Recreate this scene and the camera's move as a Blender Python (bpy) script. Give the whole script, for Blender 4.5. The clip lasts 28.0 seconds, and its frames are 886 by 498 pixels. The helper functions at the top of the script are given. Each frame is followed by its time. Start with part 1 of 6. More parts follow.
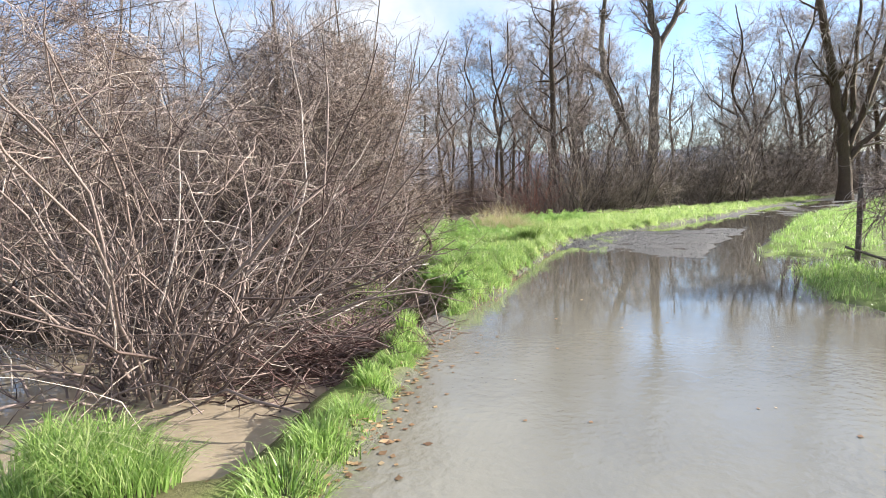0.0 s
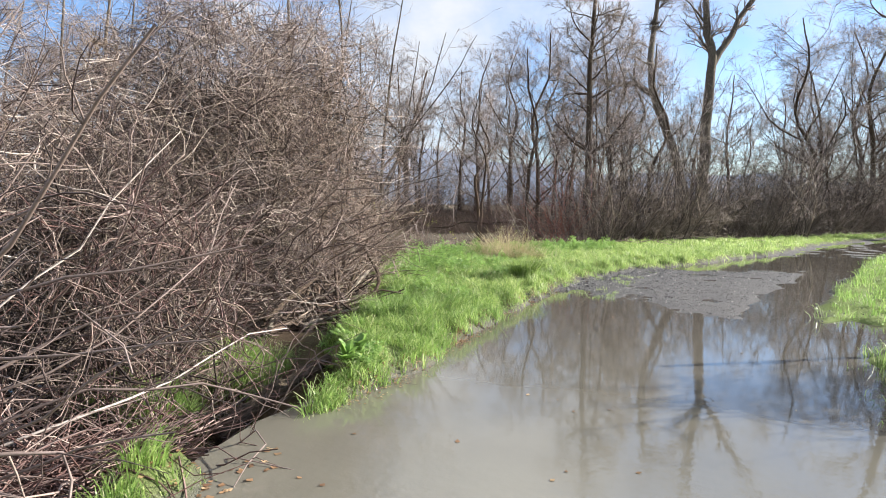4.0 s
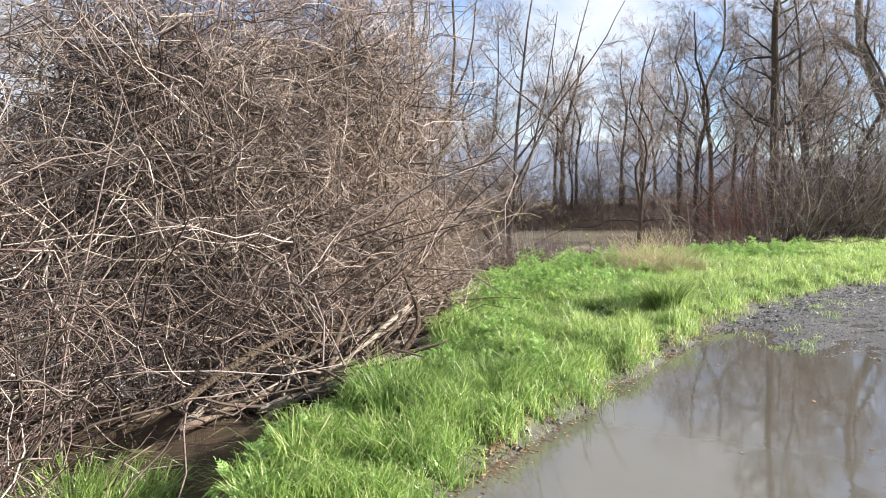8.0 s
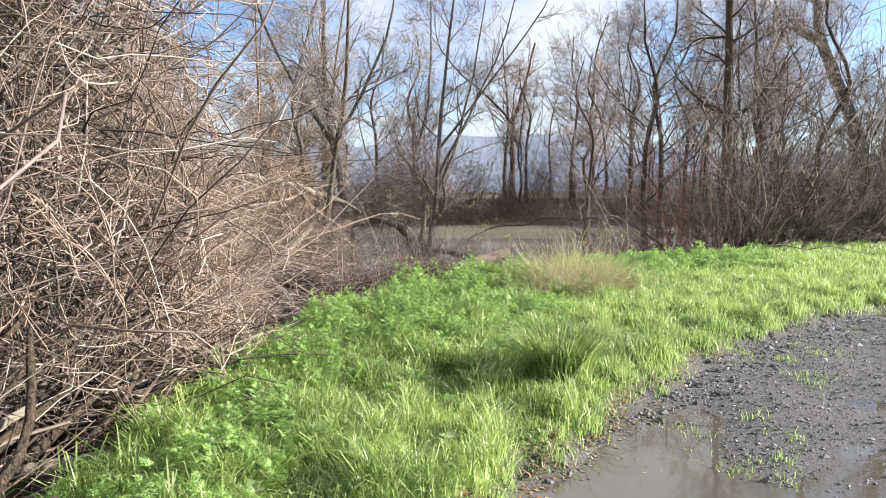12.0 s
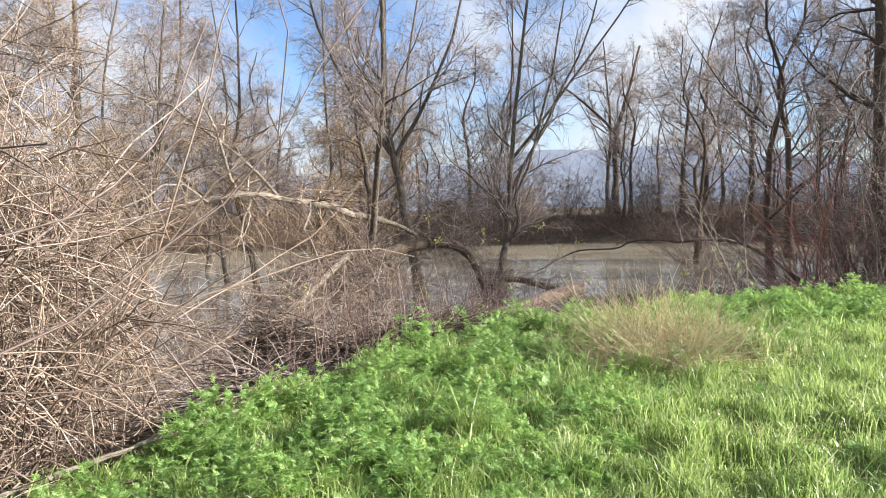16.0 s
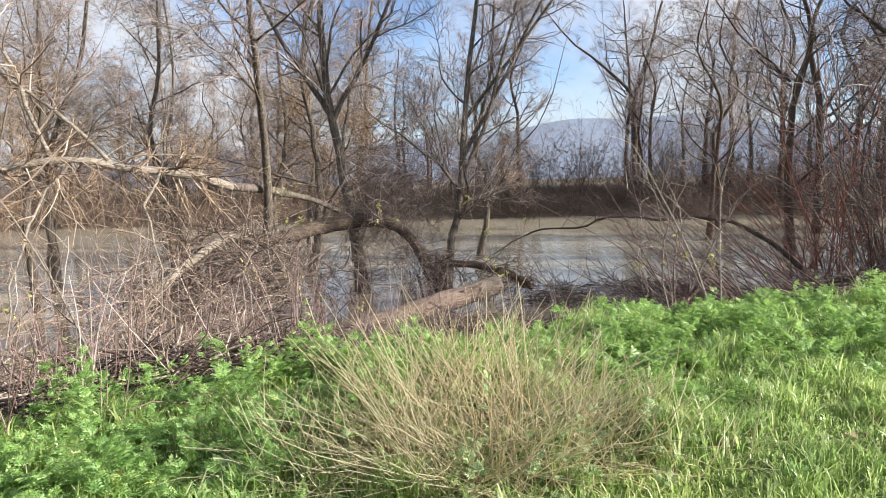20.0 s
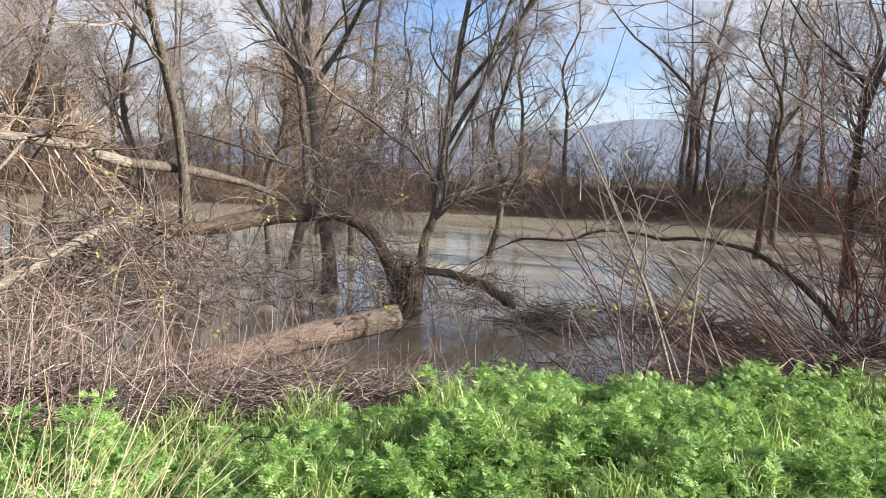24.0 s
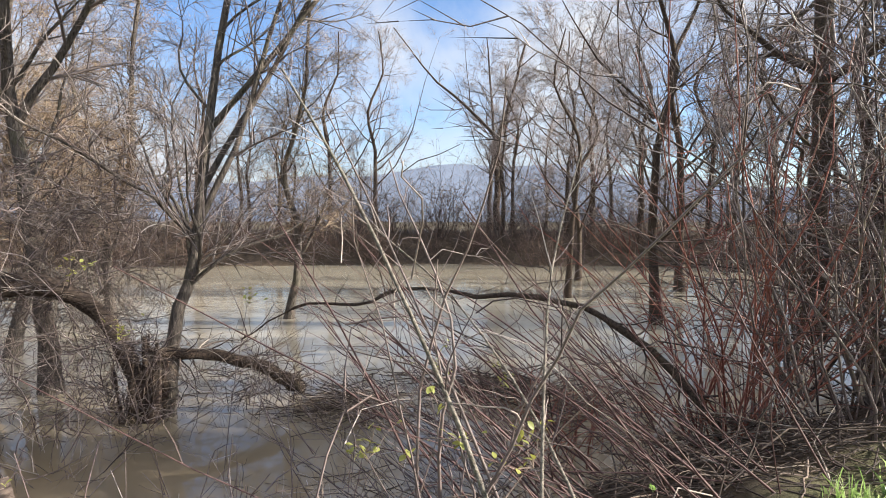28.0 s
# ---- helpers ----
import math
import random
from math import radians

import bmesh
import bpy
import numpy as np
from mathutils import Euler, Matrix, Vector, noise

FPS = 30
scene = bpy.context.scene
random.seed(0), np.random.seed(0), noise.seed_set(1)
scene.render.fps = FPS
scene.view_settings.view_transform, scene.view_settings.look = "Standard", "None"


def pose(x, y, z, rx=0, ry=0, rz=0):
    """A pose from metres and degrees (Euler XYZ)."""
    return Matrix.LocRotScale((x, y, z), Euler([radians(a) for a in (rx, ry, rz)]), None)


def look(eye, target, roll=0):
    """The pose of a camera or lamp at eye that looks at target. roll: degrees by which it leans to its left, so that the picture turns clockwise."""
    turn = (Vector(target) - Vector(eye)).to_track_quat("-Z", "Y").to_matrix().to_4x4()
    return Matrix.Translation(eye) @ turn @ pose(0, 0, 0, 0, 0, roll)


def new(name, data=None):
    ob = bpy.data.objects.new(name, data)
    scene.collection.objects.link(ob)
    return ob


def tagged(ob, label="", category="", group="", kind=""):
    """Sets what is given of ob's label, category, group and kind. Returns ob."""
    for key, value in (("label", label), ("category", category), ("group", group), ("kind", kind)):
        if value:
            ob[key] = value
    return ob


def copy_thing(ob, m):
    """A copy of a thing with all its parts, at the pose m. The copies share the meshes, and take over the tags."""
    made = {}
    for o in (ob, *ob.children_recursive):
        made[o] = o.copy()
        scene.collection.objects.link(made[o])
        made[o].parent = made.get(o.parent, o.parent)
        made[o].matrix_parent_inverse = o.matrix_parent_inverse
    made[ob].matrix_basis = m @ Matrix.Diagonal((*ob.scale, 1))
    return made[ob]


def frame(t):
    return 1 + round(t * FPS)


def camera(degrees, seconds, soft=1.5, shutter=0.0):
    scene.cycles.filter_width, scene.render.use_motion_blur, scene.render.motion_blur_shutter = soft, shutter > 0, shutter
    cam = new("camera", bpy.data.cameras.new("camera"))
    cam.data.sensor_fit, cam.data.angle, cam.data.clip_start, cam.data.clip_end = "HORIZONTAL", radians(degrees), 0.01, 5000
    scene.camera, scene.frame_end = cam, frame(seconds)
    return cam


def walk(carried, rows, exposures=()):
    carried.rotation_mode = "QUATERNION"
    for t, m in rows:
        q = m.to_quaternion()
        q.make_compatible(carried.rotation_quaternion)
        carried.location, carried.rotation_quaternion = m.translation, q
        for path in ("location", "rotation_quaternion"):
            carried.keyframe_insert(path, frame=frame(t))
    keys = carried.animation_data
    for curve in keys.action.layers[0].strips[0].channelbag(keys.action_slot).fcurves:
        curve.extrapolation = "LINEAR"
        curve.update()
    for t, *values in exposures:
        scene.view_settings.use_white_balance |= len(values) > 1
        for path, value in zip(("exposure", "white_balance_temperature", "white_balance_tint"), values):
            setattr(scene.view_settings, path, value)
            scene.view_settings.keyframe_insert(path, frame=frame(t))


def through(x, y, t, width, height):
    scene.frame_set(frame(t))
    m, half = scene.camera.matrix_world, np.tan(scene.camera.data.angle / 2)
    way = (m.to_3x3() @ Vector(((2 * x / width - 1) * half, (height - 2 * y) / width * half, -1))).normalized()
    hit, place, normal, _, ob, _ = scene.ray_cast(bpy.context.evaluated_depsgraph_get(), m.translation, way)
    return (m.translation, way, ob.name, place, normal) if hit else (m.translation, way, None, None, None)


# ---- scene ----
cam = camera(69.4, 28.0, soft=1.0)
PATH = [
    (0, (1.264, 1.57, 1.527), (0.626, 3.457, 1.34), -2.1),
    (0.5, (1.447, 2.016, 1.585), (0.953, 3.946, 1.407), 0.2),
    (1, (1.456, 2.478, 1.565), (0.96, 4.41, 1.429), 0.3),
    (1.5, (1.509, 2.883, 1.574), (0.968, 4.803, 1.43), -1.0),
    (2, (1.54, 3.345, 1.622), (0.844, 5.215, 1.482), 0.1),
    (2.5, (1.53, 3.76, 1.583), (0.81, 5.62, 1.429), 1.0),
    (4.5, (1.755, 5.246, 1.633), (0.901, 7.051, 1.513), -0.0),
    (5, (1.722, 5.777, 1.631), (0.732, 7.512, 1.528), 0.3),
    (5.5, (1.619, 6.271, 1.601), (0.614, 7.998, 1.511), 1.3),
    (6, (1.532, 6.755, 1.606), (0.466, 8.441, 1.449), -1.4),
    (6.5, (1.476, 7.235, 1.625), (0.261, 8.814, 1.454), -1.1),
    (7, (1.41, 7.654, 1.615), (0.299, 9.313, 1.501), 1.8),
    (7.5, (1.252, 8.054, 1.639), (0.113, 9.694, 1.52), 0.0),
    (8, (1.159, 8.51, 1.669), (-0.064, 10.086, 1.521), -1.2),
    (8.5, (1.008, 8.888, 1.616), (-0.144, 10.519, 1.52), -0.2),
    (9, (0.943, 9.333, 1.652), (-0.178, 10.981, 1.499), -1.5),
    (9.5, (0.901, 9.785, 1.671), (-0.27, 11.401, 1.536), -0.5),
    (10, (0.813, 10.212, 1.641), (-0.327, 11.848, 1.492), 0.2),
    (10.5, (0.683, 10.694, 1.669), (-0.423, 12.347, 1.458), -0.9),
    (11, (0.687, 11.162, 1.672), (-0.468, 12.78, 1.454), -0.5),
    (11.5, (0.575, 11.583, 1.67), (-0.592, 13.201, 1.522), 0.4),
    (12, (0.474, 12.058, 1.701), (-0.645, 13.706, 1.524), -0.4),
    (12.5, (0.479, 12.489, 1.728), (-0.666, 14.124, 1.599), 0.5),
    (14.5, (0.138, 13.804, 1.775), (-1.063, 15.391, 1.572), -0.5),
    (15, (-0.111, 14.282, 1.815), (-1.285, 15.888, 1.618), -0.5),
    (15.5, (-0.307, 14.773, 1.822), (-1.622, 16.273, 1.678), -0.4),
    (16, (-0.482, 15.163, 1.752), (-1.861, 16.606, 1.631), -1.4),
    (16.5, (-0.592, 15.654, 1.815), (-1.937, 17.122, 1.622), -1.0),
    (17, (-0.594, 16.176, 1.803), (-1.958, 17.625, 1.597), 0.5),
    (17.5, (-0.678, 16.659, 1.806), (-2.04, 18.117, 1.659), 1.6),
    (18, (-0.739, 17.14, 1.799), (-2.089, 18.597, 1.567), 0.4),
    (18.5, (-0.789, 17.639, 1.78), (-2.18, 19.058, 1.553), 0.4),
    (19, (-0.853, 18.021, 1.778), (-2.244, 19.45, 1.618), 0.9),
    (19.5, (-0.969, 18.474, 1.748), (-2.359, 19.897, 1.54), -1.2),
    (20, (-1.03, 18.968, 1.681), (-2.472, 20.337, 1.472), -1.6),
    (20.5, (-1.163, 19.41, 1.657), (-2.626, 20.761, 1.474), 0.4),
    (22.5, (-1.484, 20.811, 1.6), (-3.048, 22.034, 1.36), -0.7),
    (23, (-1.424, 21.179, 1.637), (-3.099, 22.252, 1.432), -0.5),
    (23.5, (-1.43, 21.499, 1.673), (-3.012, 22.685, 1.371), 0.1),
    (24, (-1.547, 21.825, 1.724), (-3.1, 23.063, 1.487), 2.1),
    (24.5, (-1.581, 22.15, 1.727), (-3.223, 23.268, 1.494), 1.2),
    (25, (-1.773, 22.435, 1.736), (-3.563, 23.268, 1.416), 0.5),
    (25.5, (-2.158, 22.652, 1.694), (-3.95, 23.498, 1.423), 1.2),
    (26, (-2.414, 22.872, 1.715), (-4.134, 23.856, 1.45), 0.1),
    (26.5, (-2.544, 23.198, 1.736), (-4.209, 24.285, 1.517), -0.1),
    (27, (-2.706, 23.46, 1.764), (-4.304, 24.638, 1.525), 0.3),
    (27.5, (-2.883, 23.728, 1.752), (-4.247, 25.184, 1.619), 1.1),
    (28, (-2.981, 24.049, 1.741), (-4.14, 25.676, 1.655), 0.1),
]
walk(cam, [(t, look(eye, target, roll)) for t, eye, target, roll in PATH], [(0, 1.64), (1, 1.45), (2, 1.42), (5, 1.46), (6, 1.54), (12, 1.58), (16, 1.44), (23, 1.35), (25, 1.37), (27, 1.46), (28, 1.43)])

# ---- world and sun ----
SUN_TO = Vector((0.77, 0.52, 0.375)).normalized()  # towards the sun
world = bpy.data.worlds.new("sky_world")
scene.world = world
world.use_nodes = True
wt = world.node_tree
bg = wt.nodes["Background"]
sky = wt.nodes.new("ShaderNodeTexSky")
sky.sky_type, sky.sun_disc = "NISHITA", False
sky.sun_elevation = math.asin(SUN_TO.z)
sky.sun_rotation = math.atan2(SUN_TO.x, SUN_TO.y)
sky.air_density, sky.dust_density, sky.ozone_density = 1.0, 0.6, 1.2
cloud = wt.nodes.new("ShaderNodeTexNoise")
cloud.inputs["Scale"].default_value, cloud.inputs["Detail"].default_value = 2.3, 9.0
cloud.inputs["Roughness"].default_value, cloud.inputs["Distortion"].default_value = 0.56, 0.35
cover = wt.nodes.new("ShaderNodeValToRGB")
cover.color_ramp.elements[0].position, cover.color_ramp.elements[1].position = 0.39, 0.60
veil = wt.nodes.new("ShaderNodeMix")
veil.data_type = "RGBA"
veil.inputs["B"].default_value = (6.7, 7.0, 7.5, 1)
wt.links.new(cloud.outputs["Fac"], cover.inputs["Fac"])
wt.links.new(cover.outputs["Color"], veil.inputs["Factor"])
deep = wt.nodes.new("ShaderNodeMix")
deep.data_type, deep.blend_type = "RGBA", "MULTIPLY"
deep.inputs["Factor"].default_value, deep.inputs["B"].default_value = 1.0, (1.3, 1.5, 1.88, 1)
wt.links.new(sky.outputs["Color"], deep.inputs["A"])
wt.links.new(deep.outputs["Result"], veil.inputs["A"])
wt.links.new(veil.outputs["Result"], bg.inputs["Color"])
bg.inputs["Strength"].default_value = 0.05

sun = new("sun", bpy.data.lights.new("sun", "SUN"))
sun.data.energy, sun.data.angle, sun.data.color = 5.0, radians(0.6), (1.0, 0.955, 0.88)
sun.matrix_world = look((0, 0, 60), Vector((0, 0, 60)) - SUN_TO)


# ---- materials ----
def material(name, rough=0.85, metal=0.0, spec=0.3):
    m = bpy.data.materials.new(name)
    m.use_nodes = True
    b = m.node_tree.nodes["Principled BSDF"]
    b.inputs["Roughness"].default_value, b.inputs["Metallic"].default_value = rough, metal
    b.inputs["Specular IOR Level"].default_value = spec
    return m, m.node_tree, b


def node(tree, kind, **values):
    n = tree.nodes.new("ShaderNode" + kind)
    for key, value in values.items():
        n.inputs[key.replace("_", " ")].default_value = value
    return n


def ramp(tree, source, stops):
    r = tree.nodes.new("ShaderNodeValToRGB")
    e = r.color_ramp.elements
    while len(e) < len(stops):
        e.new(0.5)
    for k, (at, colour) in enumerate(stops):
        e[k].position, e[k].color = at, (*colour, 1)
    tree.links.new(source, r.inputs["Fac"])
    return r.outputs["Color"]


def mixed(tree, how, factor, a, b):
    m = tree.nodes.new("ShaderNodeMix")
    m.data_type, m.blend_type = "RGBA", how
    for socket, value in ((m.inputs["Factor"], factor), (m.inputs["A"], a), (m.inputs["B"], b)):
        if isinstance(value, bpy.types.NodeSocket):
            tree.links.new(value, socket)
        else:
            socket.default_value = value if isinstance(value, float) else (*value, 1)
    return m.outputs["Result"]


def bumped(tree, shader, height, strength, distance):
    b = node(tree, "Bump", Strength=strength, Distance=distance)
    tree.links.new(height, b.inputs["Height"])
    tree.links.new(b.outputs["Normal"], shader.inputs["Normal"])


def placed(tree):
    return tree.nodes.new("ShaderNodeTexCoord").outputs["Object"]


def noise_at(tree, scale, detail=4.0, vector=None, rough=0.55):
    n = node(tree, "TexNoise", Scale=scale, Detail=detail, Roughness=rough)
    tree.links.new(vector or placed(tree), n.inputs["Vector"])
    return n.outputs["Fac"]


def per_island(tree):
    return tree.nodes.new("ShaderNodeNewGeometry").outputs["Random Per Island"]


def twig_material(name, stops, rough=0.65, patches=3.0):
    """Thin wood whose colour changes from stem to stem and along each."""
    m, t, b = material(name, rough, spec=0.4)
    colour = ramp(t, per_island(t), stops)
    fleck = noise_at(t, 40.0, 3.0)
    colour = mixed(t, "MULTIPLY", 0.55, colour, ramp(t, fleck, [(0.3, (0.45, 0.42, 0.40)), (0.65, (1.15, 1.12, 1.08))]))
    lichen = ramp(t, noise_at(t, patches, 3.0), [(0.4, (1.0, 1.0, 1.0)), (0.68, (1.0, 0.985, 0.94))])
    t.links.new(mixed(t, "MULTIPLY", 1.0, colour, lichen), b.inputs["Base Color"])
    return m


def bark_material(name, dark, light, moss=(0.10, 0.11, 0.04), mossy=0.35, scale=9.0, grain=0.22, lying=False):
    m, t, b = material(name, 0.9, spec=0.2)
    where = node(t, "Mapping", Scale=(1.0, grain, 1.0) if lying else (1.0, 1.0, grain))
    t.links.new(placed(t), where.inputs["Vector"])
    ridge = noise_at(t, scale * 3, 6.0, where.outputs["Vector"], 0.65)
    colour = ramp(t, ridge, [(0.32, dark), (0.68, light)])
    patch = noise_at(t, 1.6, 4.0)
    colour = mixed(t, "MIX", ramp(t, patch, [(0.52, (0, 0, 0)), (0.72, (mossy,) * 3)]), colour, moss)
    t.links.new(colour, b.inputs["Base Color"])
    bumped(t, b, ridge, 0.9, 0.05)
    return m


def leaf_material(name, stops, rough=0.5, through=0.35, glow=(0.36, 0.48, 0.08)):
    """Thin leaves: colour by leaf and by patch of ground, some light passing through."""
    m, t, b = material(name, rough, spec=0.5)
    colour = ramp(t, per_island(t), stops)
    patch = ramp(t, noise_at(t, 0.9, 4.0), [(0.3, (0.66, 0.72, 0.62)), (0.7, (1.22, 1.16, 1.0))])
    colour = mixed(t, "MULTIPLY", 1.0, colour, patch)
    t.links.new(colour, b.inputs["Base Color"])
    thin = t.nodes.new("ShaderNodeBsdfTranslucent")
    t.links.new(mixed(t, "MIX", 0.5, colour, glow), thin.inputs["Color"])
    both = t.nodes.new("ShaderNodeMixShader")
    both.inputs["Fac"].default_value = through
    t.links.new(b.outputs["BSDF"], both.inputs[1])
    t.links.new(thin.outputs["BSDF"], both.inputs[2])
    t.links.new(both.outputs["Shader"], t.nodes["Material Output"].inputs["Surface"])
    return m


def water_material(name, silt, deep, ripple, strength, drift=(1.0, 1.0, 1.0), clear=None, bed=(0.10, 0.095, 0.084), backwater=None, gloss=0.85):
    """Muddy flood water: opaque with silt, glossy, finely rippled."""
    m, t, b = material(name, 0.02, spec=gloss)
    b.inputs["IOR"].default_value = 1.33 if backwater else 1.5
    cloudy = noise_at(t, 0.35, 5.0, None, 0.6)
    colour = ramp(t, cloudy, [(0.3, deep), (0.7, silt)])
    if clear:  # path: silt settles, clear over dark gravel at the far end; ditch: painted shade
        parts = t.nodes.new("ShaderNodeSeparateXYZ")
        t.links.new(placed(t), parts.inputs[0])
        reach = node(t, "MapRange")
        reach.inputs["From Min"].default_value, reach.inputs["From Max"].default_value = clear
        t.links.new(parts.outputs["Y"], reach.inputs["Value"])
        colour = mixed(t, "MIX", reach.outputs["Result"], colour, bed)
    if backwater:  # still brown water by the bank, the pale stream beyond it
        parts = t.nodes.new("ShaderNodeSeparateXYZ")
        t.links.new(placed(t), parts.inputs[0])
        across = t.nodes.new("ShaderNodeVectorMath")
        across.operation = "DOT_PRODUCT"
        across.inputs[1].default_value = (-0.7, 0.71, 0)
        t.links.new(placed(t), across.inputs[0])
        swirl = t.nodes.new("ShaderNodeMath")
        swirl.operation = "MULTIPLY_ADD"
        t.links.new(noise_at(t, 0.45, 4.0), swirl.inputs[0])
        swirl.inputs[1].default_value = 5.0
        t.links.new(across.outputs["Value"], swirl.inputs[2])
        stream = node(t, "MapRange")
        stream.inputs["From Min"].default_value, stream.inputs["From Max"].default_value = backwater
        t.links.new(swirl.outputs[0], stream.inputs["Value"])
        colour = mixed(t, "MIX", stream.outputs["Result"], bed, colour)
    t.links.new(colour, b.inputs["Base Color"])
    where = node(t, "Mapping", Scale=drift)
    t.links.new(placed(t), where.inputs["Vector"])
    small = noise_at(t, ripple, 3.0, where.outputs["Vector"])
    calm = noise_at(t, 0.5, 2.0)
    rise = t.nodes.new("ShaderNodeMath")
    rise.operation = "MULTIPLY"
    t.links.new(small, rise.inputs[0])
    t.links.new(ramp(t, calm, [(0.3, (0.3,) * 3), (0.65, (1.0,) * 3)]), rise.inputs[1])
    lift = rise.outputs[0]
    if clear:  # and the sheltered end lies still
        still = t.nodes.new("ShaderNodeMath")
        still.operation = "MULTIPLY"
        gust = node(t, "MapRange", From_Min=4.0, From_Max=9.5, To_Min=1.0, To_Max=0.06)
        t.links.new(parts.outputs["Y"], gust.inputs["Value"])
        t.links.new(lift, still.inputs[0])
        t.links.new(gust.outputs["Result"], still.inputs[1])
        lift = still.outputs[0]
    if backwater:
        flow = t.nodes.new("ShaderNodeMath")
        flow.operation = "MULTIPLY"
        pace = node(t, "MapRange", To_Min=0.12, To_Max=1.0)
        t.links.new(stream.outputs["Result"], pace.inputs["Value"])
        t.links.new(lift, flow.inputs[0])
        t.links.new(pace.outputs["Result"], flow.inputs[1])
        lift = flow.outputs[0]
    bumped(t, b, lift, strength, 0.02)
    return m


M_RIVER = water_material("river_water_mat", (0.46, 0.40, 0.30), (0.35, 0.30, 0.22), 5.0, 0.6, (1.0, 0.45, 1.0), bed=(0.285, 0.218, 0.138), backwater=(29.5, 35.0), gloss=0.6)
M_FLOOD = water_material("flood_water_mat", (0.205, 0.193, 0.155), (0.145, 0.135, 0.108), 12.0, 0.5, clear=(8.0, 14.0), bed=(0.092, 0.081, 0.066), gloss=1.0)
# the ditch darkens along y, the bush's shade and mirror image painted in
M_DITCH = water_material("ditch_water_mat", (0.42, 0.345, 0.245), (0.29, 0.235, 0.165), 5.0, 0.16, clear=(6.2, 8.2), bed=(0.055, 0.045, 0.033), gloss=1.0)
# near-black silt: the shade of the hollow is put into the water colour
M_POOL = water_material("shaded_pool_water_mat", (0.07, 0.056, 0.038), (0.04, 0.032, 0.022), 5.0, 0.1)
M_CANE = twig_material("cane_bark", [(0.0, (0.05, 0.033, 0.031)), (0.45, (0.125, 0.088, 0.08)), (0.75, (0.32, 0.255, 0.23)), (1.0, (0.66, 0.59, 0.545))])
M_TWIG = twig_material("twig_bark", [(0.0, (0.05, 0.034, 0.031)), (0.42, (0.135, 0.096, 0.087)), (0.74, (0.29, 0.225, 0.195)), (1.0, (0.60, 0.52, 0.455))])
# dark stops stand for shade inside the bushes; also the nest's dark twigs
M_INNER = twig_material("dark_shade_twig", [(0.0, (0.03, 0.021, 0.018)), (0.6, (0.075, 0.056, 0.045)), (0.9, (0.16, 0.125, 0.095)), (1.0, (0.42, 0.36, 0.30))])
M_STRAW = twig_material("straw_twig_bark", [(0.0, (0.09, 0.064, 0.047)), (0.5, (0.255, 0.188, 0.147)), (0.85, (0.43, 0.34, 0.28)), (1.0, (0.68, 0.58, 0.50))])
M_VINE = twig_material("tan_vine_bark", [(0.0, (0.10, 0.067, 0.052)), (0.45, (0.25, 0.18, 0.145)), (0.8, (0.42, 0.33, 0.275)), (1.0, (0.68, 0.59, 0.52))])
M_WILLOW = twig_material("willow_twig_bark", [(0.0, (0.11, 0.07, 0.047)), (0.5, (0.245, 0.168, 0.108)), (1.0, (0.47, 0.365, 0.25))])
M_RED = twig_material("red_shoot_bark", [(0.0, (0.14, 0.035, 0.028)), (0.55, (0.30, 0.10, 0.068)), (1.0, (0.44, 0.30, 0.24))])
M_REDTWIG = twig_material("dark_red_twig", [(0.0, (0.045, 0.022, 0.02)), (0.6, (0.13, 0.07, 0.062)), (1.0, (0.38, 0.29, 0.26))])
M_MAT = twig_material("drift_mat", [(0.0, (0.058, 0.04, 0.034)), (0.55, (0.16, 0.118, 0.10)), (0.9, (0.31, 0.25, 0.215)), (1.0, (0.55, 0.47, 0.41))], 0.9)
M_PINK = twig_material("dead_stalk", [(0.0, (0.145, 0.085, 0.08)), (0.6, (0.30, 0.212, 0.198)), (1.0, (0.54, 0.46, 0.42))])
M_DEBRIS = twig_material("drift_debris", [(0.0, (0.042, 0.031, 0.026)), (0.5, (0.12, 0.088, 0.07)), (0.85, (0.24, 0.18, 0.14)), (1.0, (0.5, 0.43, 0.36))], 0.9)
M_FARTWIG = twig_material("far_twig_bark", [(0.0, (0.12, 0.095, 0.088)), (0.6, (0.265, 0.212, 0.192)), (1.0, (0.42, 0.355, 0.32))])
M_FARBROWN = twig_material("brown_thicket_bark", [(0.0, (0.085, 0.062, 0.052)), (0.6, (0.19, 0.143, 0.118)), (1.0, (0.38, 0.31, 0.26))])
M_THICKET = twig_material("grey_thicket_bark", [(0.0, (0.05, 0.038, 0.033)), (0.55, (0.15, 0.115, 0.10)), (0.85, (0.30, 0.24, 0.21)), (1.0, (0.5, 0.43, 0.38))])
M_HEDGE = twig_material("hedge_bark", [(0.0, (0.07, 0.042, 0.034)), (0.6, (0.14, 0.088, 0.066)), (1.0, (0.25, 0.17, 0.125))])
M_BARK = bark_material("grey_bark", (0.045, 0.036, 0.03), (0.20, 0.165, 0.135))
M_DARKBARK = bark_material("dark_bark", (0.026, 0.019, 0.015), (0.145, 0.103, 0.075), mossy=0.2, scale=14.0, grain=0.6)
M_PALEBARK = bark_material("pale_weathered_bark", (0.14, 0.113, 0.09), (0.40, 0.345, 0.28), mossy=0.25, scale=13.0, grain=0.16, lying=True)
M_ARCHBARK = bark_material("ridged_dark_bark", (0.022, 0.016, 0.013), (0.175, 0.128, 0.098), mossy=0.2, scale=12.0, grain=0.15, lying=True)
M_REDLOG = bark_material("red_brown_log", (0.10, 0.07, 0.055), (0.27, 0.20, 0.155), (0.13, 0.12, 0.095), 0.7, 11.0, 0.12, True)
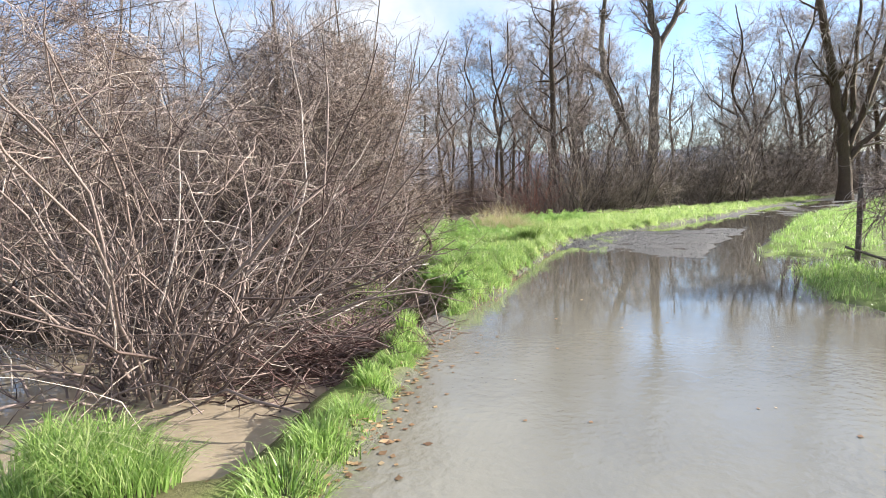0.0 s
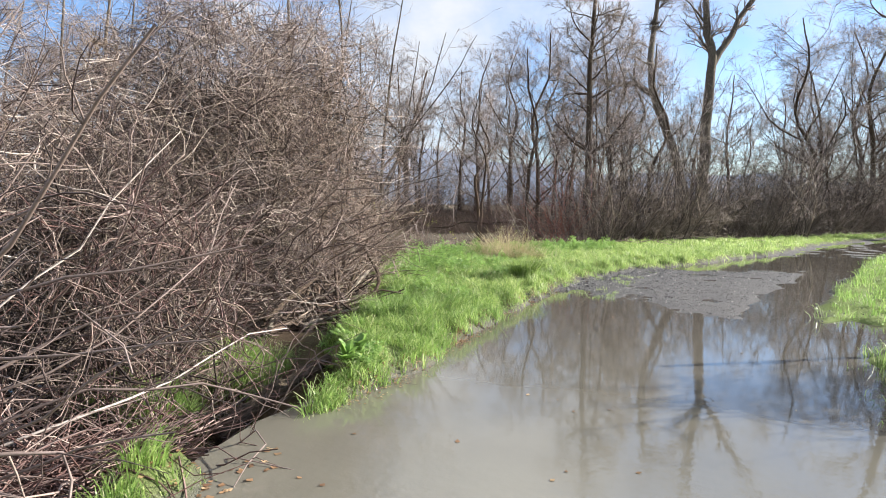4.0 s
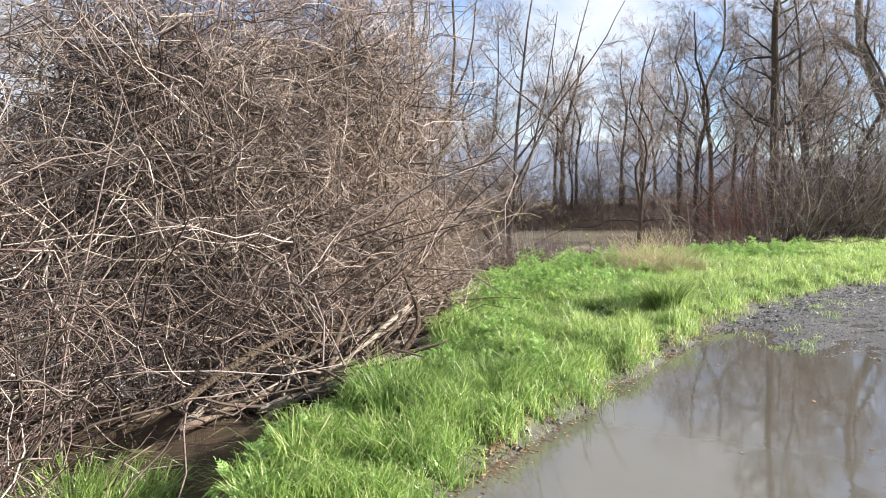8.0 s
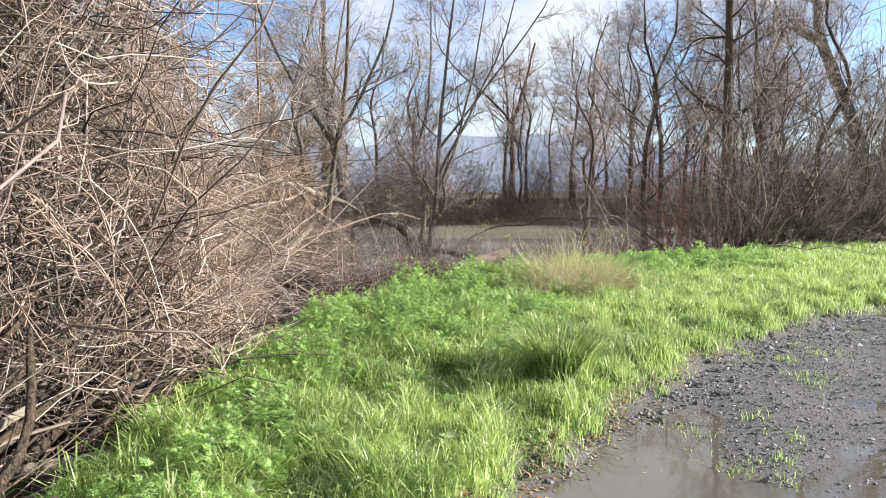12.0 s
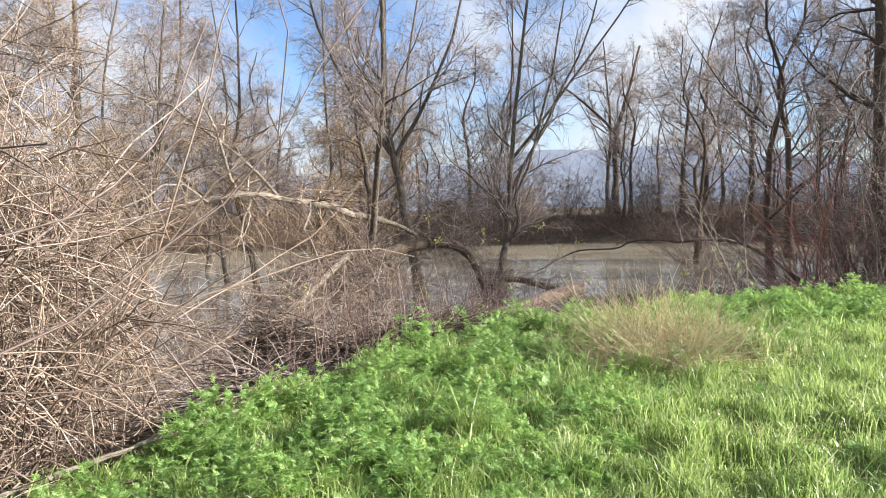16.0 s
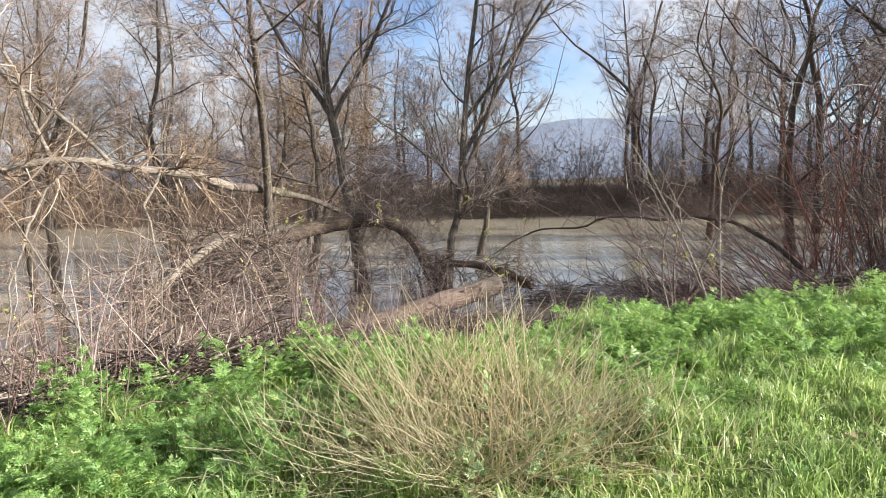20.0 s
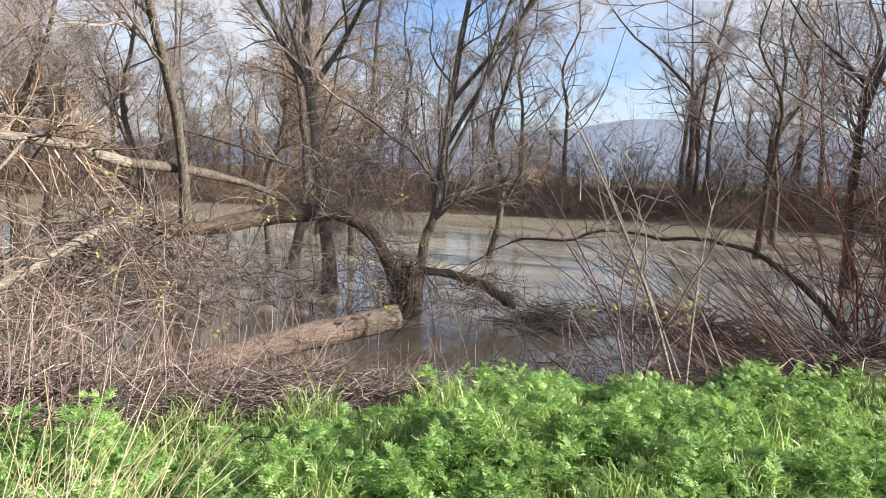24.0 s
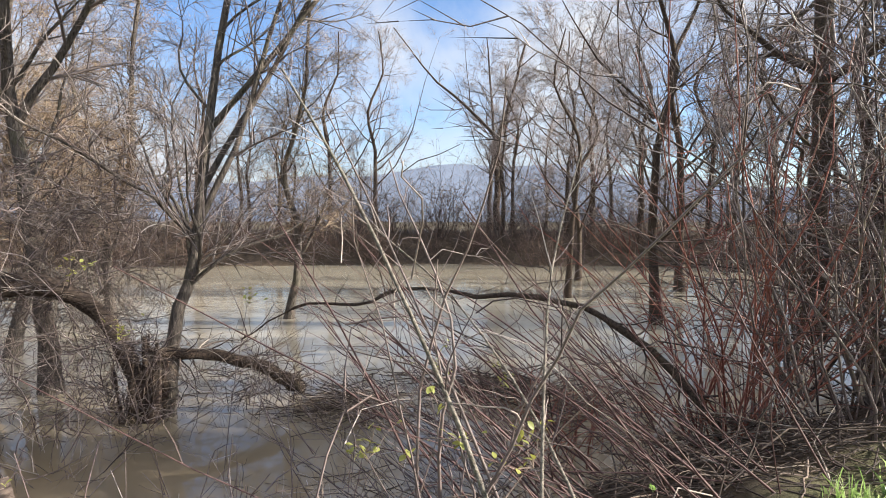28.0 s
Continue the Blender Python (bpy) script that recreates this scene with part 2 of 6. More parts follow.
M_GRASS = leaf_material("grass_blade", [(0.0, (0.115, 0.19, 0.048)), (0.5, (0.31, 0.42, 0.13)), (0.86, (0.60, 0.67, 0.32)), (1.0, (0.78, 0.74, 0.56))], 0.36, 0.5, (0.39, 0.56, 0.18))
# a darkened copy of M_GRASS, for swards that came out too bright in it
M_TONEDGRASS = leaf_material("toned_grass_blade", [(0.0, (0.09, 0.165, 0.04)), (0.5, (0.25, 0.38, 0.11)), (0.88, (0.54, 0.64, 0.29)), (1.0, (0.72, 0.70, 0.50))], 0.36, 0.5, (0.33, 0.52, 0.14))
M_TUFT = leaf_material("dark_grass_blade", [(0.0, (0.06, 0.12, 0.025)), (0.7, (0.13, 0.22, 0.045)), (1.0, (0.24, 0.33, 0.09))], 0.45, 0.4)
M_HERB = leaf_material("herb_leaf", [(0.0, (0.13, 0.26, 0.075)), (0.6, (0.25, 0.41, 0.13)), (0.97, (0.46, 0.60, 0.26)), (1.0, (0.58, 0.56, 0.17))], 0.45, 0.45, (0.38, 0.56, 0.14))
M_DRY = leaf_material("dry_grass_blade", [(0.0, (0.44, 0.37, 0.26)), (0.6, (0.70, 0.62, 0.48)), (1.0, (0.84, 0.78, 0.66))], 0.6, 0.5, (0.62, 0.54, 0.40))
M_YELLOW = leaf_material("yellow_green_leaf", [(0.0, (0.24, 0.26, 0.07)), (0.6, (0.40, 0.40, 0.13)), (1.0, (0.55, 0.53, 0.25))], 0.5, 0.4, (0.6, 0.55, 0.1))
M_PALELEAF = leaf_material("pale_leaf", [(0.0, (0.16, 0.24, 0.10)), (1.0, (0.36, 0.44, 0.24))], 0.6, 0.2)
M_LITTER = leaf_material("leaf_litter", [(0.0, (0.12, 0.06, 0.035)), (0.6, (0.27, 0.16, 0.09)), (1.0, (0.5, 0.36, 0.24))], 0.8, 0.1, (0.4, 0.25, 0.1))

m_stone, t, b = material("gravel_stone", 0.75, spec=0.35)
shade = ramp(t, per_island(t), [(0.0, (0.05, 0.048, 0.046)), (0.7, (0.16, 0.155, 0.15)), (0.95, (0.33, 0.31, 0.29)), (1.0, (0.6, 0.57, 0.52))])
t.links.new(mixed(t, "MULTIPLY", 0.6, shade, ramp(t, noise_at(t, 60.0), [(0.3, (0.6,) * 3), (0.7, (1.2,) * 3)])), b.inputs["Base Color"])
M_STONE = m_stone

# soil, gravel bed and turf on the one ground sheet, told apart by vertex masks
M_GROUND, t, b = material("ground_soil", 0.92, spec=0.2)
masks = t.nodes.new("ShaderNodeVertexColor")
masks.layer_name = "cover"
split = t.nodes.new("ShaderNodeSeparateColor")
t.links.new(masks.outputs["Color"], split.inputs["Color"])
grit, clod = noise_at(t, 80.0, 5.0, None, 0.75), noise_at(t, 3.0, 6.0, None, 0.65)
soil = mixed(t, "MULTIPLY", 0.8, ramp(t, clod, [(0.3, (0.055, 0.038, 0.026)), (0.7, (0.16, 0.115, 0.075))]), ramp(t, grit, [(0.3, (0.6,) * 3), (0.7, (1.2,) * 3)]))
gravel = ramp(t, grit, [(0.28, (0.036, 0.034, 0.035)), (0.52, (0.112, 0.107, 0.105)), (0.75, (0.27, 0.255, 0.245))])
turf = ramp(t, noise_at(t, 30.0, 6.0, None, 0.8), [(0.25, (0.075, 0.10, 0.028)), (0.5, (0.15, 0.20, 0.055)), (0.75, (0.26, 0.30, 0.10))])
cover_colour = mixed(t, "MIX", split.outputs["Red"], soil, turf)
cover_colour = mixed(t, "MIX", split.outputs["Green"], cover_colour, gravel)
t.links.new(cover_colour, b.inputs["Base Color"])
bumped(t, b, grit, 0.8, 0.02)

M_HILL, t, b = material("haze_tinted_wooded_hill", 1.0, spec=0.0)
# blue-grey stops put the haze of distance into the hill's own colour
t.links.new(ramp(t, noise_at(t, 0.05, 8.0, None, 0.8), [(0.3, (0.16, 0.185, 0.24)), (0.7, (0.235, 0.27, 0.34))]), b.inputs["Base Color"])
M_POST = bark_material("weathered_post_wood", (0.05, 0.042, 0.036), (0.20, 0.17, 0.145), mossy=0.1, scale=14.0)
M_WIRE, t, b = material("rusty_wire", 0.6, 0.8)
b.inputs["Base Color"].default_value = (0.10, 0.07, 0.055, 1)


# ---- mesh tools ----
def mesh_of(name, verts, faces, mat, smooth=True):
    me = bpy.data.meshes.new(name)
    verts, faces = np.asarray(verts, np.float32), np.asarray(faces, np.int32)
    me.vertices.add(len(verts))
    me.vertices.foreach_set("co", verts.ravel())
    me.loops.add(faces.size)
    me.loops.foreach_set("vertex_index", faces.ravel())
    me.polygons.add(len(faces))
    me.polygons.foreach_set("loop_start", np.arange(0, faces.size, faces.shape[1], dtype=np.int32))
    me.polygons.foreach_set("use_smooth", np.full(len(faces), smooth))
    me.update(calc_edges=True)
    me.materials.append(mat)
    return me


def part(name, me, parent=None, label=""):
    ob = new(name, me)
    if parent:
        ob.parent = parent
    return tagged(ob, label)


def thing(name, at, label, category, group="", kind=""):
    ob = new(name)
    ob.empty_display_size = 0.2
    ob.location = at
    return tagged(ob, label, category, group, kind)


def unit(v):
    return v / np.maximum(np.linalg.norm(v, axis=-1, keepdims=True), 1e-9)


def tubes(lines, radii, sides=3):
    """Round stems along polylines: lines (m, n, 3), radii (m, n)."""
    lines, radii = np.asarray(lines, float), np.asarray(radii, float)
    m, n, _ = lines.shape
    along = unit(np.gradient(lines, axis=1))
    ref = np.where(np.abs(along[:, :1, 2:3]) > 0.8, np.array([1.0, 0.1, 0]), np.array([0, 0.1, 1.0]))
    u = unit(np.cross(along, ref))
    v = np.cross(along, u)
    a = np.arange(sides) * 2 * np.pi / sides
    ring = lines[:, :, None] + radii[:, :, None, None] * (np.cos(a)[:, None] * u[:, :, None] + np.sin(a)[:, None] * v[:, :, None])
    k = np.arange(m * n * sides).reshape(m, n, sides)
    lo, hi = k[:, :-1], k[:, 1:]
    quads = np.stack([lo, np.roll(lo, -1, 2), np.roll(hi, -1, 2), hi], -1)
    return ring.reshape(-1, 3), quads.reshape(-1, 4)


def spikes(lines, radii):
    """Three-sided stems that end in a point."""
    lines, radii = np.asarray(lines, float), np.asarray(radii, float)
    m, n, _ = lines.shape
    v, f = tubes(lines, radii, 3)
    v, f = v.reshape(m, n, 3, 3)[:, :-1].reshape(m, -1, 3), []
    v = np.concatenate([v, lines[:, -1:]], 1)
    k = 3 * (n - 1)
    for j in range(n - 2):
        for a in range(3):
            b_ = (a + 1) % 3
            f += [(3 * j + a, 3 * j + b_, 3 * j + 3 + b_), (3 * j + a, 3 * j + 3 + b_, 3 * j + 3 + a)]
    f += [(k - 3 + a, k - 3 + (a + 1) % 3, k) for a in range(3)]
    return v.reshape(-1, 3), (np.array(f)[None] + (np.arange(m) * (k + 1))[:, None, None]).reshape(-1, 3)


def joined(*pieces):
    verts, faces, at = [], [], 0
    if len({f.shape[1] for _, f in pieces}) > 1:  # quads and triangles: all to triangles
        pieces = [(v, f if f.shape[1] == 3 else np.concatenate([f[:, [0, 1, 2]], f[:, [0, 2, 3]]])) for v, f in pieces]
    for v, f in pieces:
        verts.append(v)
        faces.append(f + at)
        at += len(v)
    return np.concatenate(verts), np.concatenate(faces)


def wander(rng, start, way, length, n, bend, pull):
    """Polylines that set out from start along way and turn a little at each step; pull is up (+) or down (-)."""
    m = len(start)
    out, d = np.empty((m, n, 3)), unit(way.copy())
    p, step = start.copy(), (np.asarray(length) / (n - 1)).reshape(-1, 1)
    out[:, 0] = p
    for k in range(1, n):
        d = unit(d + bend * rng.normal(size=(m, 3)) + np.array([0, 0, 1.0]) * np.reshape(pull, (-1, 1)))
        p = p + d * step
        out[:, k] = p
    return out


def taper(radius, n, tip=0.25):
    return np.reshape(radius, (-1, 1)) * np.linspace(1, tip, n)[None]


def offshoots(rng, lines, radii, per, lo, hi, length, spread, n, bend, pull, thin=0.55, tip=0.3, least=0.0):
    """Side shoots along polylines."""
    m, k, _ = lines.shape
    who = np.repeat(np.arange(m), per)
    s = rng.uniform(lo, hi, len(who)) * (k - 1)
    i = np.minimum(s.astype(int), k - 2)
    f = (s - i)[:, None]
    start = lines[who, i] * (1 - f) + lines[who, i + 1] * f
    along = unit(lines[who, i + 1] - lines[who, i])
    side = unit(np.cross(along, rng.normal(size=(len(who), 3))))
    way = along * np.cos(spread) + side * np.sin(spread)
    size = length * rng.uniform(0.5, 1.25, len(who)) * (1.15 - 0.6 * s / (k - 1))
    r = np.maximum(thin * (radii[who, i] * (1 - f[:, 0]) + radii[who, i + 1] * f[:, 0]), least)
    return wander(rng, start, way, size, n, bend, pull), taper(r, n, tip)


def smooth_line(points, n):
    """A rounded polyline through a few points."""
    pts = np.asarray(points, float)
    at = np.linspace(0, len(pts) - 1, n)
    pad = np.vstack([2 * pts[0] - pts[1], pts, 2 * pts[-1] - pts[-2]])
    i = np.minimum(at.astype(int), len(pts) - 2)
    f = (at - i)[:, None]
    a, b_, c, d = pad[i], pad[i + 1], pad[i + 2], pad[i + 3]
    return 0.5 * (2 * b_ + (c - a) * f + (2 * a - 5 * b_ + 4 * c - d) * f**2 + (3 * b_ - a - 3 * c + d) * f**3)


def log_mesh(name, points, r0, r1, mat, n=14, sides=9, rough=0.08, seed=0, girth=None, kink=0.0):
    """A thick limb with closed ends and an uneven girth."""
    rng = np.random.default_rng(seed)
    line = smooth_line(points, n)
    r = (np.linspace(r0, r1, n) if girth is None else np.interp(np.linspace(0, 1, n), np.linspace(0, 1, len(girth)), girth)) * (1 + rough * rng.normal(size=n))
    line[1:-1] += kink * rng.normal(size=(n - 2, 3))
    line = np.vstack([line[:1], line, line[-1:]])
    r = np.r_[0.002, r, 0.002]
    return mesh_of(name, *tubes(line[None], r[None], sides), mat), line, r


def scatter(verts, faces, mats, shift):
    """Copies of a small template, by (m, 3, 3) matrices and (m, 3) places."""
    v = np.einsum("mij,vj->mvi", mats, verts) + shift[:, None]
    f = faces[None] + (np.arange(len(mats)) * len(verts))[:, None, None]
    return v.reshape(-1, 3), f.reshape(-1, faces.shape[1])


def turned(rng, m, size, tilt=0.2):
    """Random turns about the upright with a little tilt, times size."""
    a, tx, ty = rng.uniform(0, 2 * np.pi, m), rng.normal(0, tilt, m), rng.normal(0, tilt, m)
    c, s, o, z = np.cos(a), np.sin(a), np.ones(m), np.zeros(m)
    spin = np.stack([np.stack([c, -s, z], -1), np.stack([s, c, z], -1), np.stack([z, z, o], -1)], 1)
    lean = np.stack([np.stack([o, z, tx], -1), np.stack([z, o, ty], -1), np.stack([-tx, -ty, o], -1)], 1)
    return (lean @ spin) * np.reshape(size, (-1, 1, 1))


# ---- the lie of the land ----
BANK_Y = [-30, 0, 4.2, 4.8, 7.0, 8.2, 9.2, 10.0, 10.8, 12.1, 13.4, 15, 17.2, 18.5, 19.7, 21, 22.5, 23.7, 24.6, 25.2, 26, 28, 30, 32.5, 35, 39, 45, 56, 120]
BANK_X = [-1.0, -0.95, -0.78, -0.92, -1.15, -1.15, -1.2, -1.4, -2.1, -2.5, -2.6, -3.9, -5, -5.4, -5.8, -5.9, -5.5, -5.1, -4.8, -4.4, -3.8, -3.2, -2.7, -1.7, 0.1, 3.8, 8, 14, 60]
LEFT_Y = [-30, 4.9, 7.1, 8.6, 9.8, 12, 14, 15.5, 17.6, 19.4, 21.5, 24, 27, 29.5, 36.8, 45, 60, 120]
LEFT_X = [-0.3, -0.45, -0.85, -1.08, -0.95, -1.0, -1.1, -1.1, -1.0, -0.7, -0.2, 1.2, 2.5, 3.7, 6.0, 9.7, 17, 50]
RIGHT_Y = [-30, 8.6, 11, 14, 16.4, 20.8, 28.5, 34, 45, 60, 120]
RIGHT_X = [4.0, 3.6, 3.1, 3.0, 3.2, 4.3, 6.3, 8.9, 13, 21, 54]
FAR_X = [-600, -120, -60, -38, -30, -15, 0, 40, 200, 600]
FAR_Y = [-60, -10, 30, 50, 59, 66, 70, 82, 130, 300]


def ease(a, b_, x):
    f = np.clip((x - a) / (b_ - a), 0, 1)
    return f * f * (3 - 2 * f)


def ripple(x, y, size, seed):
    """Cheap soft noise, about -1 to 1."""
    r = np.random.default_rng(seed)
    out = 0
    for k in range(6):
        a, p = r.uniform(0, 2 * np.pi, 2)
        w = 2 * np.pi / size * r.uniform(0.6, 1.7)
        out = out + np.sin((x * np.cos(a) + y * np.sin(a)) * w + p)
    return out / 3.2


def lie(x, y):
    """Height of the ground and its cover (turf, gravel)."""
    x, y = np.broadcast_arrays(np.asarray(x, float), np.asarray(y, float))
    d = (x - np.interp(y, BANK_Y, BANK_X)) * 0.85
    in_l, in_r = x - np.interp(y, LEFT_Y, LEFT_X), np.interp(y, RIGHT_Y, RIGHT_X) - x
    jag = 0.10 * ripple(x, y, 0.9, 3) + 0.05 * ripple(x, y, 0.35, 4)
    verge = 0.15 + 0.04 * ripple(x, y, 2.5, 5) + 0.02 * ripple(x, y, 0.6, 6)
    notch = ease(0.75, 0.4, np.abs(y - 8.25))
    verge = verge - ease(8.4, 7.4, y) * (0.05 + 0.08 * ripple(x, y, 0.8, 16)) - 0.32 * notch * ease(-0.72, -1.0, x)
    inside = ease(-0.22, 0.14, np.minimum(in_l, in_r) + jag)
    bed = -0.07 + 0.085 * ease(13.2, 16.5, y + 0.9 * (x - 1)) - 0.07 * ease(21.0, 23.5, y - 0.4 * x) + 0.05 * ease(26, 30, y)
    bed = bed + 0.016 * ripple(x, y, 1.7, 7) + 0.006 * ripple(x, y, 0.3, 8) + 0.018 * ease(0.55, 0.1, in_l) * ease(12.5, 14.5, y) - 0.06 * ease(1.1, 0.5, in_r) * ease(27, 24, y)
    islet = ease(1.25, 0.85, np.hypot((x - 3.95) / 0.85, (y - 11.5) / 2.0))
    meadow = 0.05 - 0.2 * ease(15.6, 14.8, y + 0.3 * ripple(x, y, 1.2, 17)) * ease(-4.5, -2.5, in_r) * (1 - islet) + 0.05 * ripple(x, y, 3.1, 9) + 0.10 * ease(0, 8, -in_r) + 0.03 * ripple(x, y, 0.8, 10)
    z = np.where(in_r > 0.6, verge, meadow)
    z = z * (1 - inside) + bed * inside
    # the river side
    steep = 0.12 - 2.6 * ease(0.0, 5.2, -d) + 0.08 * ripple(x, y, 1.3, 11)
    ditch = 0.05 - 0.42 * ease(0.0, 0.45, -d) + 0.05 * ripple(x, y, 1.4, 12)
    ditch = ditch - 0.32 * ease(7.2, 7.8, y) * ease(11.2, 10.6, y)
    ditch = np.maximum(ditch, -0.06 - 0.9 * np.abs(y - 7.25))
    for px, py, wide, high in ((-2.75, 10.0, 0.42, 0.68), (-2.7, 8.9, 0.35, 0.62), (-3.4, 9.0, 0.3, 0.5), (-1.75, 4.1, 0.42, 0.46), (-1.25, 3.75, 0.45, 0.45)):
        ditch = ditch + high * np.exp(-(((x - px) / wide) ** 2) - ((y - py) / wide) ** 2)
    ditch = np.maximum(ditch, 0.06 - 0.30 * np.abs(y - 11.2))
    shore = d + 0.9 * ripple(x, y, 2.6, 14) + 0.35 * ripple(x, y, 0.9, 15)
    ditch = np.where(shore < -6, np.maximum(0.05 - 0.25 * np.abs(shore + 7), ditch - 2.0 * ease(7, 11, -shore)), ditch)
    south = ease(12.4, 10.9, y)
    low = np.minimum(steep, 0.3) * (1 - south) + ditch * south
    z = np.where(d < 0, np.minimum(low, 0.14), z)
    # over the river
    f = (y - np.interp(x, FAR_X, FAR_Y)) * 0.8
    beyond = -2.4 + 3.4 * ease(-4, 7, f) + 0.25 * ripple(x, y, 30, 13) * ease(5, 40, f)
    z = np.where(d < -2, np.maximum(z, beyond), z)
    turf = np.where(d < 0, 0.35 * ease(-0.6, 0, d) + ease(8, 16, f) * 0.06, 1 - inside)
    turf = np.clip(turf, 0, 1) * (1 - 0.9 * notch * (x < 0))
    return z, turf, np.where(d > 0, inside, 0)


def height(x, y):
    return lie(x, y)[0]


def spaced(lo, hi, step, reach, grow=1.22):
    core = list(np.arange(lo, hi + step / 2, step))
    s, left, right = step, [core[0]], [core[-1]]
    while right[-1] < reach:
        s *= grow
        right.append(right[-1] + s)
        left.append(left[-1] - s)
    return np.array(left[:0:-1] + core + right[1:])


gx, gy = spaced(-12, 7, 0.13, 1500), spaced(2, 34, 0.15, 1500)
XX, YY = np.meshgrid(gx, gy)
ZZ, TURF, GRAV = lie(XX, YY)
verts = np.stack([XX, YY, ZZ], -1).reshape(-1, 3)
k = np.arange(len(verts)).reshape(XX.shape)
quads = np.stack([k[:-1, :-1], k[:-1, 1:], k[1:, 1:], k[1:, :-1]], -1).reshape(-1, 4)
me = mesh_of("ground", verts, quads, M_GROUND)
layer = me.color_attributes.new("cover", "FLOAT_COLOR", "POINT")
layer.data.foreach_set("color", np.stack([TURF, GRAV, 0 * TURF, 0 * TURF + 1], -1).astype(np.float32).ravel())
tagged(part("ground", me), "grassy river bank with soil, turf and gravel", "ground", kind="structure")


def sheet(name, xs, ys, z, mat, label):
    a, c = np.meshgrid(xs, ys)
    pts = np.stack([a, c, 0 * a + z], -1).reshape(-1, 3)
    i = np.arange(len(pts)).reshape(a.shape)
    f = np.stack([i[:-1, :-1], i[:-1, 1:], i[1:, 1:], i[1:, :-1]], -1).reshape(-1, 4)
    return tagged(part(name, mesh_of(name, pts, f, mat)), label, "water", kind="structure")


def strip(name, ys, lo, hi, z, mat, label):
    """A level sheet of water between two shores."""
    ys = np.asarray(ys, float)
    pts = np.concatenate([np.stack([lo(ys), ys, 0 * ys + z], -1), np.stack([hi(ys), ys, 0 * ys + z], -1)])
    n = len(ys)
    i = np.arange(n - 1)
    f = np.stack([i, i + n, i + n + 1, i + 1], -1)
    return tagged(part(name, mesh_of(name, pts, f, mat)), label, "water", kind="structure")


sheet("river_water", np.linspace(-700, 120, 30), np.linspace(-400, 300, 30), -1.2, M_RIVER, "muddy brown river in flood, lightly rippled")
strip("path_water", np.linspace(-25, 60, 120), lambda y: np.interp(y, LEFT_Y, LEFT_X) - 0.28, lambda y: np.interp(y, RIGHT_Y, RIGHT_X) + 14, 0.0, M_FLOOD, "shallow grey-brown flood water lying over the path")
shore_lo, shore_hi = lambda y: np.interp(y, BANK_Y, BANK_X) - 8.0, lambda y: np.interp(y, BANK_Y, BANK_X) - 0.02
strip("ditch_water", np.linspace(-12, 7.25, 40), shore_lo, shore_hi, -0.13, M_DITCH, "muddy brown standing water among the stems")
strip("pool_water", np.linspace(7.2, 11.2, 20), shore_lo, shore_hi, -0.42, M_POOL, "still water in a hollow under the canes, coloured dark for the shade there")

# far hills
hx = np.linspace(-2200, 2200, 140)
ridge = 1300 + 60 * np.sin(hx / 300)
crest = 92 + 26 * np.sin(hx / 410 + 1.0) + 13 * np.sin(hx / 160) + 5 * np.sin(hx / 47)
pts = np.concatenate([np.stack([hx, ridge, 0 * hx - 5], -1), np.stack([hx, ridge + 120, crest], -1)])
i = np.arange(139)
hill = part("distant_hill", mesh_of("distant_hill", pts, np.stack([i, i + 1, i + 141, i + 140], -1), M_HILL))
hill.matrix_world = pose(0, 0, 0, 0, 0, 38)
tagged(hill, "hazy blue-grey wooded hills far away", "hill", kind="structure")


# ---- bushes and trees ----
def at_ground(x, y):
    return float(height(x, y))


def stuff(ob):
    return tagged(ob, kind="stuff")


def strands(rng, n, rx, ry, rz, length, thick, pull=-0.07, core=2.0, bend=0.22, knots=7, base=0.0):
    """Tangled shoots through a rounded mass over the origin, of half-widths rx, ry and height rz."""
    up, turn = rng.uniform(0, 1, n) ** 0.85, rng.uniform(0, 2 * np.pi, n)
    q = np.sqrt(1 - 0.9 * up**3) * rng.uniform(0, 1, n) ** (1 / core)
    start = np.stack([rx * q * np.cos(turn), ry * q * np.sin(turn), rz * up + base], -1)
    way = unit(rng.normal(size=(n, 3)) * [1, 1, 0.8] + [0, 0, 0.35])
    lines = wander(rng, start, way, length * rng.uniform(0.4, 1.3, n), knots, bend, pull * rng.uniform(0.2, 1.8, n))
    lines[:, :, 2] = np.maximum(lines[:, :, 2], base - 0.3)
    return lines, taper(thick * rng.uniform(0.5, 1.5, n), knots, 0.4)


def off_the_path(lines, x, y):
    """Bends stems back where they would lean far out over the verge."""
    lines = lines.copy()
    edge = np.interp(y + lines[..., 1], BANK_Y, BANK_X) + 0.15 + 0.35 * np.maximum(lines[..., 2], 0)
    over = np.maximum(x + lines[..., 0] - edge, 0)
    lines[..., 0] -= 0.8 * over
    return lines


